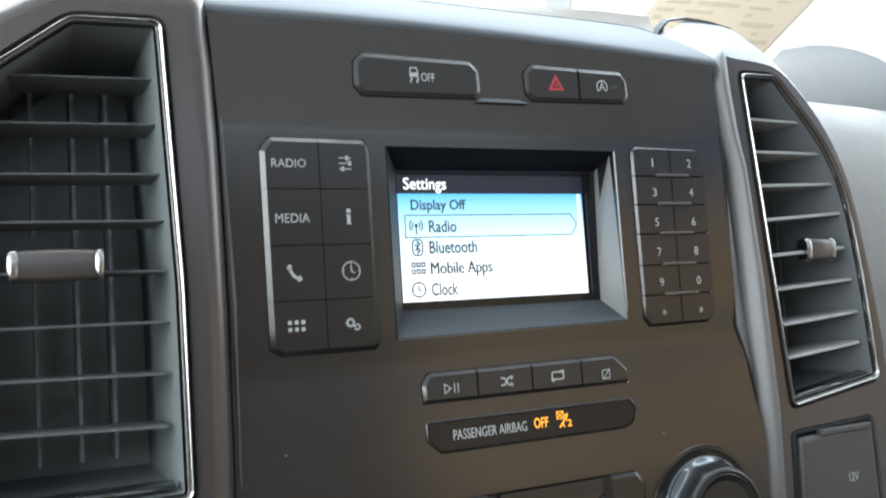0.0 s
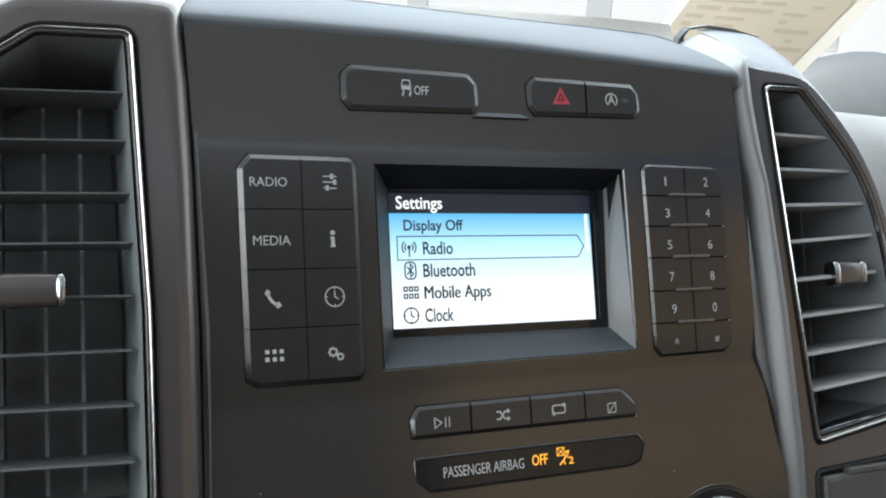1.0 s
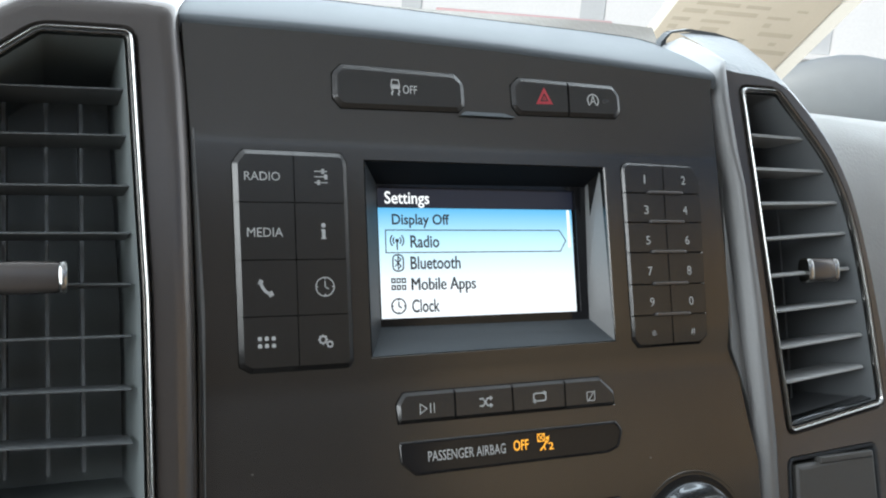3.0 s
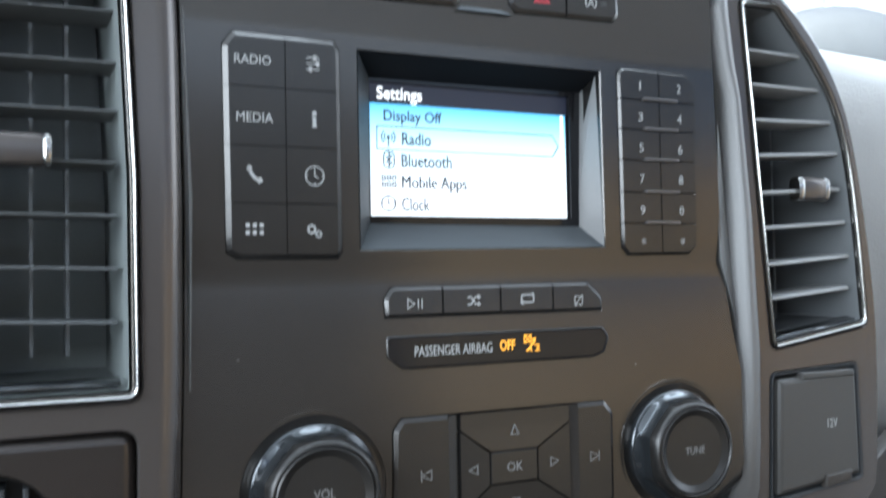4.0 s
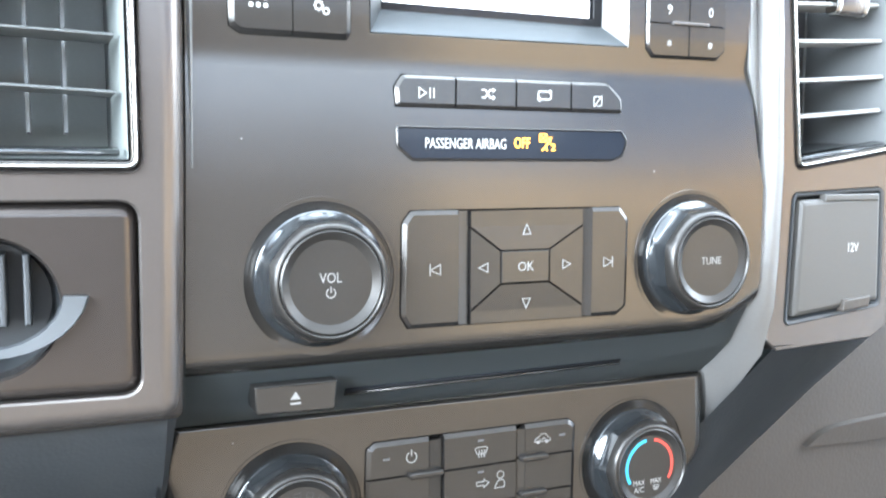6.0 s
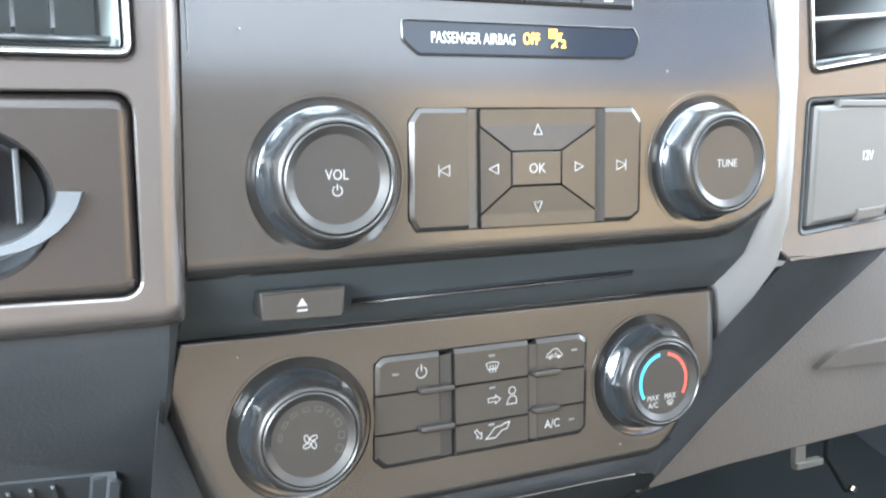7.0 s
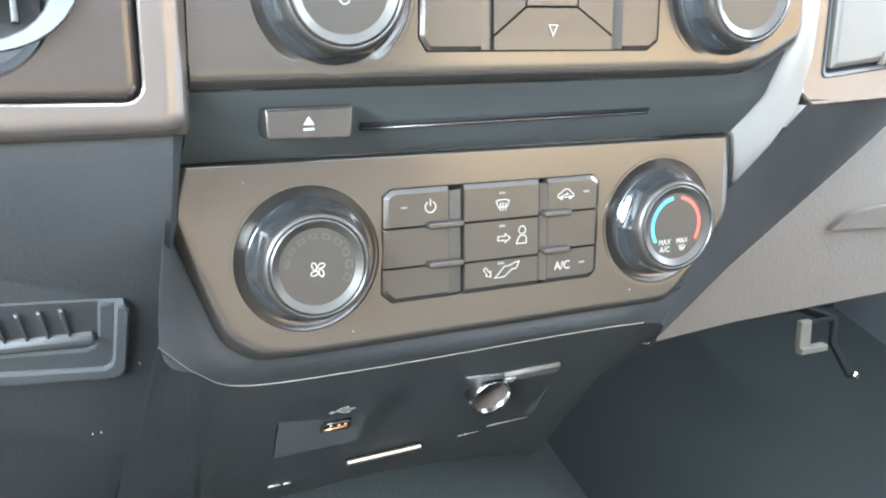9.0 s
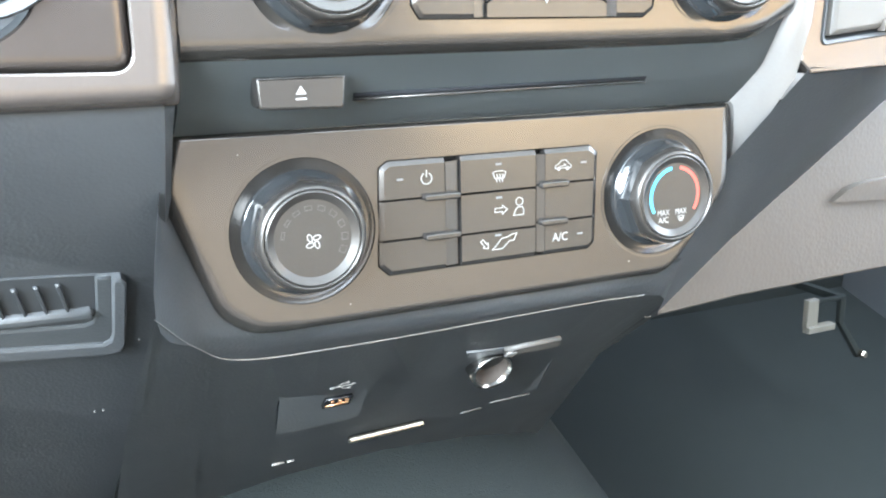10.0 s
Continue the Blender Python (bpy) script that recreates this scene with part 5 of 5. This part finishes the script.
gr = thing("lower_vent_grille", (-165, 65, -88), "dark ribbed lower vent with a raised grey surround", "vent grille")
BAND = [(-240, -99), (-182, -106), (-143, -111), (-139.6, -109.6), (-138, -106), (-137, -74), (-139, -71.4), (-142, -71), (-143, -99), (-143.8, -102.6), (-146.4, -104.2), (-182, -99.4), (-240, -91.6)]
STEP = [(-240, -92), (-182, -99.8), (-146, -104.6), (-143.4, -103), (-142.4, -99), (-141.6, -71), (-147.4, -70.6), (-148, -89), (-149.6, -92.6), (-152.4, -93.6), (-182, -91), (-240, -86)]
HOLE = [(-240, -88), (-182, -92), (-150, -94.4), (-147.6, -90), (-147, -70.4), (-240, -62)]
part("surround", loft(bmesh.new(), [on_left(BAND, -1), on_left(BAND, 2.2), on_left(inset(BAND, 0.9), 2.9)]), UNDER, gr, "raised grey surround", angle=50)
part("inner_step", loft(bmesh.new(), [on_left(STEP, -1), on_left(STEP, 1.0), on_left(inset(STEP, 0.8), 1.6)]), CONSOLE, gr, "grey inner step", angle=50)
# dark sheet laid on the solid panel for the shade of an opening
part("cavity_shade", loft(bmesh.new(), [on_left(HOLE, -1), on_left(HOLE, 0.5)]), DARK, gr)
for i in range(11):
    x = -157 - i * 6.9
    part("rib", loft(bmesh.new(), [on_left([(x - 0.8, -87), (x + 0.8, -87), (x - 1.4, -72), (x - 3.4, -72)], 0.3), on_left([(x - 0.2, -87), (x + 0.5, -87), (x - 1.8, -72), (x - 2.8, -72)], 2.0)]), DARK, gr)
BARQ = [(-240, -88), (-180, -87.4), (-150.2, -88.4), (-148.8, -86.6), (-150, -85), (-180, -84), (-240, -83)]
part("cross_bar", loft(bmesh.new(), [on_left(BARQ, 0.3), on_left(BARQ, 2.6), on_left(inset(BARQ, 0.7), 3.4)]), UNDER, gr, angle=50)
for x, z in ((-133, -107.5), (-152, -151), (-148.5, -151)):
    solid("lint_fleck", prism(circle(x, z, 0.4, 8), lambda u, v: left_y(u, v) - 1.6, lambda u, v: left_y(u, v) + 0.4), BEVEL, (x, left_y(x, z), z), "tiny pale fleck on the lower dashboard", "fleck", group="flecks on the dash")
for x, y, z in FLECKS:
    solid("dust_fleck", prism(circle(x, z, 0.22, 7), y - 0.12, y + 0.2), BEVEL, (x, y, z), "tiny pale dust fleck on the dashboard facia", "fleck", group="flecks on the dash")

# ---- cabin ----
def plain(name, pts, m, label, category, thick=0.02, kind="structure"):
    """A flat wall of the cabin, in world metres."""
    bm = bmesh.new()
    vs = [Vector(p) for p in pts]
    n = (vs[1] - vs[0]).cross(vs[2] - vs[0]).normalized() * thick
    loft(bm, [[tuple(v * 1000) for v in vs], [tuple((v + n) * 1000) for v in vs]])
    return solid(name, bm, m, (0, 0, 0), label, category, kind=kind, smooth=False, frame_m=Matrix())


# tones of the unseen panels, picked for how they reflect in the facia
TANCLOTH = material("brown_cloth_lining", (0.24, 0.18, 0.125), 0.9, bump=0.5, bump_scale=500.0, wear=0.25, wear_scale=9.0)
GREYCLOTH = material("grey_brown_cloth_lining", (0.125, 0.105, 0.092), 0.9, bump=0.5, bump_scale=500.0, wear=0.25, wear_scale=9.0)
CLOTH = material("tan_cloth_lining", (0.64, 0.46, 0.28), 0.9, bump=0.5, bump_scale=500.0, wear=0.25, wear_scale=9.0)
LINER = material("pale_grey_headliner", (0.74, 0.76, 0.80), 0.95, bump=0.4, bump_scale=600.0)
plain("floor", [(-0.92, -0.85, 0.02), (0.92, -0.85, 0.02), (0.92, 0.75, 0.02), (-0.92, 0.75, 0.02)], CARPET, "charcoal carpeted cabin floor", "floor")
DOORGREY = material("pale_grey_door_lining", (0.5, 0.51, 0.53), 0.7, bump=0.3, bump_scale=420.0, cells=True, wear=0.2, wear_scale=9.0)
DARKCLOTH = material("charcoal_brown_cloth", (0.07, 0.058, 0.05), 0.95, bump=0.5, bump_scale=500.0, wear=0.25, wear_scale=9.0)
# unseen panel added low down, so the rolled edges reflect dark
plain("low_reflect_panel", [(-0.9, -0.83, 0.33), (0.9, -0.83, 0.33), (0.9, -0.34, 0.33), (-0.9, -0.34, 0.33)], DARKCLOTH, "unseen raised dark panel added to darken reflections", "floor")
plain("firewall", [(-0.92, 0.55, 0), (0.92, 0.55, 0), (0.92, 0.72, 0.78), (-0.92, 0.72, 0.78)], CARPET, "dark firewall lining", "wall")
# unseen roof; its front edge keeps the sun off the hood
plain("ceiling", [(-0.92, -0.85, 1.36), (-0.92, 0.14, 1.36), (0.92, 0.14, 1.36), (0.92, -0.85, 1.36)], LINER, "grey cloth headliner", "ceiling")
# unseen panels added so that the facia reflects brown, dark and tan
plain("brown_reflect_panel", [(-0.92, -0.85, 0), (0.92, -0.85, 0), (0.92, -0.85, 0.71), (-0.92, -0.85, 0.71)], TANCLOTH, "unseen brown rear panel added for reflections in the facia", "wall")
plain("dark_reflect_panel", [(-0.92, -0.85, 0.71), (0.34, -0.85, 0.71), (0.34, -0.85, 1.2), (-0.92, -0.85, 1.2)], GREYCLOTH, "unseen dark rear panel added for reflections in the facia", "wall")
plain("rear_reflect_panel", [(0.34, -0.85, 0.71), (0.92, -0.85, 0.71), (0.92, -0.85, 1.12), (0.34, -0.85, 1.12)], CLOTH, "unseen tan rear panel added for warm reflections", "wall")
plain("side_reflect_panel", [(0.92, -0.85, 0.78), (0.92, -0.36, 0.78), (0.92, -0.36, 1.09), (0.92, -0.85, 1.09)], CLOTH, "unseen tan side panel added for warm reflections", "wall")
plain("wall_left", [(-0.92, -0.85, 0), (-0.92, -0.85, 0.84), (-0.92, 0.72, 0.78), (-0.92, 0.72, 0)], UNDER, "charcoal driver door lining", "wall")
plain("wall_right", [(0.92, -0.85, 0), (0.92, 1.0, 0), (0.92, 1.0, 0.5), (0.92, -0.85, 0.5)], UNDER, "charcoal lower passenger door lining", "wall")
# unseen pale panel added to brighten edges that face right
plain("door_reflect_panel", [(0.92, -0.85, 0.5), (0.92, 1.0, 0.5), (0.92, 1.0, 0.74), (0.92, -0.85, 0.78)], DOORGREY, "unseen pale door panel added for edge highlights", "wall")

# transmission hump with carpet
hump = bmesh.new()
rows = []
for y in (-840, -600, -150, 60, 160, 300, 600):
    rows.append([(240 * math.cos(a) * 1.05, y, 20 + max(0.0, 330 * math.sin(a) * (1 if y > 0 else 0.7))) for a in [math.pi * i / 14 for i in range(15)]])
loft(hump, rows, False, False, closed=False)
solid("floor_hump", hump, CARPET, (0, 0, 20), "carpeted transmission hump under the dashboard", "carpet", kind="structure", frame_m=Matrix(), angle=60)

# bracket on the footwell's side
BRACKET = material("painted_bracket_metal", (0.085, 0.08, 0.068), 0.5, bump=0.05, wear=0.3)
br = thing("footwell_bracket", (605, 440, -300), "small pale metal bracket in the passenger footwell", "bracket")
part("upright", prism(rect(592, 608, -326, -293), 440, 447, 1), BRACKET, br, "pale metal upright")
part("foot", prism(rect(592, 631, -331, -323.5), 436, 446, 1), BRACKET, br)
part("arm", prism(rect(606, 646, -298, -294), 440, 446, 1), CARPET, br)
part("rear_upright", prism(rect(643, 651, -326, -294), 442, 448, 1), CARPET, br)
part("stay", prism([(644, -326), (651, -326), (688, -372), (680, -376)], 444, 450, 1), CARPET, br)
part("bolt", lathe(684, -371, [(5, 446), (5, 439), (3.4, 437)], n=16), STEEL, br, "small bright bolt")
part("mount", prism(rect(646, 656, -304, -296), 448, 730, 1), CARPET, br)

# printed sheet propped on the dashboard top
PAPER = material("buff_printed_paper", (0.235, 0.198, 0.148), 0.8, bump=0.1, wear=0.15, wear_scale=18.0)
PAPERM = material("pale_paper_margin", (0.40, 0.37, 0.32), 0.8, bump=0.1)
PAPERINK = material("faded_print", (0.192, 0.16, 0.117), 0.85, bump=0.0, wear=0.3, wear_scale=60.0)
sheet = thing("printed_sheet", (300, 345, 790), "buff printed paper sheet propped under the windscreen", "paper sheet", frame_m=Matrix())
BL, BR, TL, TR = Vector((222, 369, 790)), Vector((330, 322, 788)), Vector((368, 362, 1000)), Vector((520, 287, 1000))


def on_sheet(u, v, off=0.0):
    p = (BL * (1 - u) + BR * u) * (1 - v) + (TL * (1 - u) + TR * u) * v
    n = Vector((0.45, 0.85, -0.1)).normalized()
    return tuple(p - n * (off + 2.5 * math.sin(math.pi * u) + 3 * math.sin(2.2 * v)))


def sheet_patch(u0, u1, v0, v1, off, nu=6, nv=6):
    bm = bmesh.new()
    for o in (off, off - 0.5):
        loft(bm, [[on_sheet(u0 + (u1 - u0) * i / nu, v0 + (v1 - v0) * j / nv, o) for i in range(nu + 1)] for j in range(nv + 1)], False, False, closed=False)
    return bm


part("page", sheet_patch(0, 1, 0, 1, 0), PAPERM, sheet, "pale margin")
part("printed_field", sheet_patch(0.06, 0.90, 0.0, 1, 0.8), PAPER, sheet, "buff printed field")
rng = random.Random(4)
for i in range(30):
    v = 0.03 + i * 0.032
    u = 0.09 + rng.random() * 0.05
    while u < 0.82:
        w = 0.04 + rng.random() ** 2 * 0.24
        if rng.random() < 0.62:
            part("print_bar", sheet_patch(u, min(u + w, 0.87), v, v + 0.009 + 0.008 * rng.random(), 0.88, 3, 1), PAPERINK, sheet)
        u += w + 0.02 + rng.random() * 0.05

# ---- outside ----
ASPHALT = material("asphalt", (0.20, 0.19, 0.18), 0.9, bump=0.6, bump_scale=60.0, wear_scale=0.8, grain_scale=40.0)
WHITEPAINT = material("white_car_paint", (0.8, 0.8, 0.8), 0.25, bump=0.0, coat=0.6)
# red made pale to put the haze before the van into its paint
REDPAINT = material("hazed_red_car_paint", (0.60, 0.36, 0.34), 0.3, bump=0.0, coat=0.4)
PANEGREY = material("grey_window_glass", (0.58, 0.59, 0.59), 0.2, bump=0.0)
TINT = material("tinted_window_glass", (0.06, 0.11, 0.10), 0.08, bump=0.0)
RENDERED = material("white_rendered_wall", (0.8, 0.79, 0.77), 0.9, bump=0.3, bump_scale=30.0, wear_scale=0.7, grain_scale=20.0)
TYRE = material("tyre_rubber", (0.025, 0.025, 0.025), 0.8, bump=0.2, bump_scale=200.0)
plain("ground", [(-200, -200, -0.75), (200, -200, -0.75), (200, 400, -0.75), (-200, 400, -0.75)], ASPHALT, "pale sunlit car park asphalt", "ground", 0.05)


def parked_car(at, turn, paint, label, tall=1.0):
    """A saloon-sized car: body, cabin, windows, wheels; x is its length."""
    m = pose(*at, 0, 0, turn) @ Matrix.Diagonal((1, 1, tall, 1))
    c = thing("parked_car", (0, 0, 0), label, "car", frame_m=m)
    low_p = rounded([(-2200, 250), (2200, 250), (2250, 700), (1300, 900), (-2100, 950), (-2250, 700)], 120)
    part("body", prism(low_p, -850, 850, 60), paint, c)
    cab = [(-2000, 900), (1000, 900), (350, 1450), (-1500, 1480)]
    part("cabin", prism(rounded(cab, 100), -740, 740, 60), paint, c)
    for y0, y1 in ((-752, -735), (735, 752)):
        part("side_window", prism(rounded([(-300, 950), (800, 950), (280, 1380), (-300, 1390)], 40), y0, y1), TINT, c)
        part("side_window", prism(rounded([(-1800, 950), (-400, 950), (-400, 1390), (-1400, 1400)], 40), y0, y1), TINT, c)
    part("windscreen", loft(bmesh.new(), [[(1010, -640, 930), (1010, 640, 930), (400, 600, 1420), (400, -600, 1420)], [(1030, -640, 935), (1030, 640, 935), (420, 600, 1430), (420, -600, 1430)]]), TINT, c)
    for x in (-1400, 1400):
        for y in (-700, 700):
            w = part("wheel", lathe(x, 320, [(320, y - 110), (330, y - 80), (330, y + 80), (320, y + 110)], n=32), TYRE, c)
            part("rim", lathe(x, 320, [(200, y - 118), (205, y), (200, y + 118)], n=24), SILVER, w)
    return c


parked_car((5.2, 4.4, -0.75), 60, WHITEPAINT, "white parked car with green-tinted windows")
parked_car((4.1, 7.65, -0.75), 61.5, REDPAINT, "tall red parked van with tinted windows", 1.37)
shop = thing("white_building", (0, 0, -750), "low white rendered building with grey windows", "building", frame_m=pose(9, 15, 0, 0, 0, -53))
part("wall", prism(rect(-30000, 24000, -750, 5200), 0, 6000), RENDERED, shop)
part("roof", prism(rect(-30300, 24300, 5200, 5500), -300, 6300), RENDERED, shop)
for x in range(-7800, 9000, 4000):
    w = part("window", prism(rect(x, x + 480, 1500, 2700), -40, 60), PANEGREY, shop, "grey window")
    part("sill", prism(rect(x - 60, x + 540, 1400, 1490), -100, 60), RENDERED, w)
# door mirror beyond the passenger window
MIRRORSHELL = material("pale_grey_mirror_shell", (0.27, 0.285, 0.285), 0.4, bump=0.02)
mir = thing("door_mirror", (1050, 900, 850), "grey plastic door mirror housing on the passenger side", "door mirror", frame_m=Matrix())
rows = []
for i in range(9):
    t = i / 8
    k = math.sin(math.pi * (0.1 + 0.8 * t)) ** 0.6
    rows.append([(930 + 330 * t + 0 * k, 920 + 70 * k * math.cos(a) - 60 * t, 800 + 100 * k * math.sin(a)) for a in [2 * math.pi * j / 24 for j in range(24)]])
part("housing", loft(bmesh.new(), rows), MIRRORSHELL, mir, angle=60)
part("arm", prism(rect(905, 1010, 690, 740), 860, 930, 6), DARK, mir)
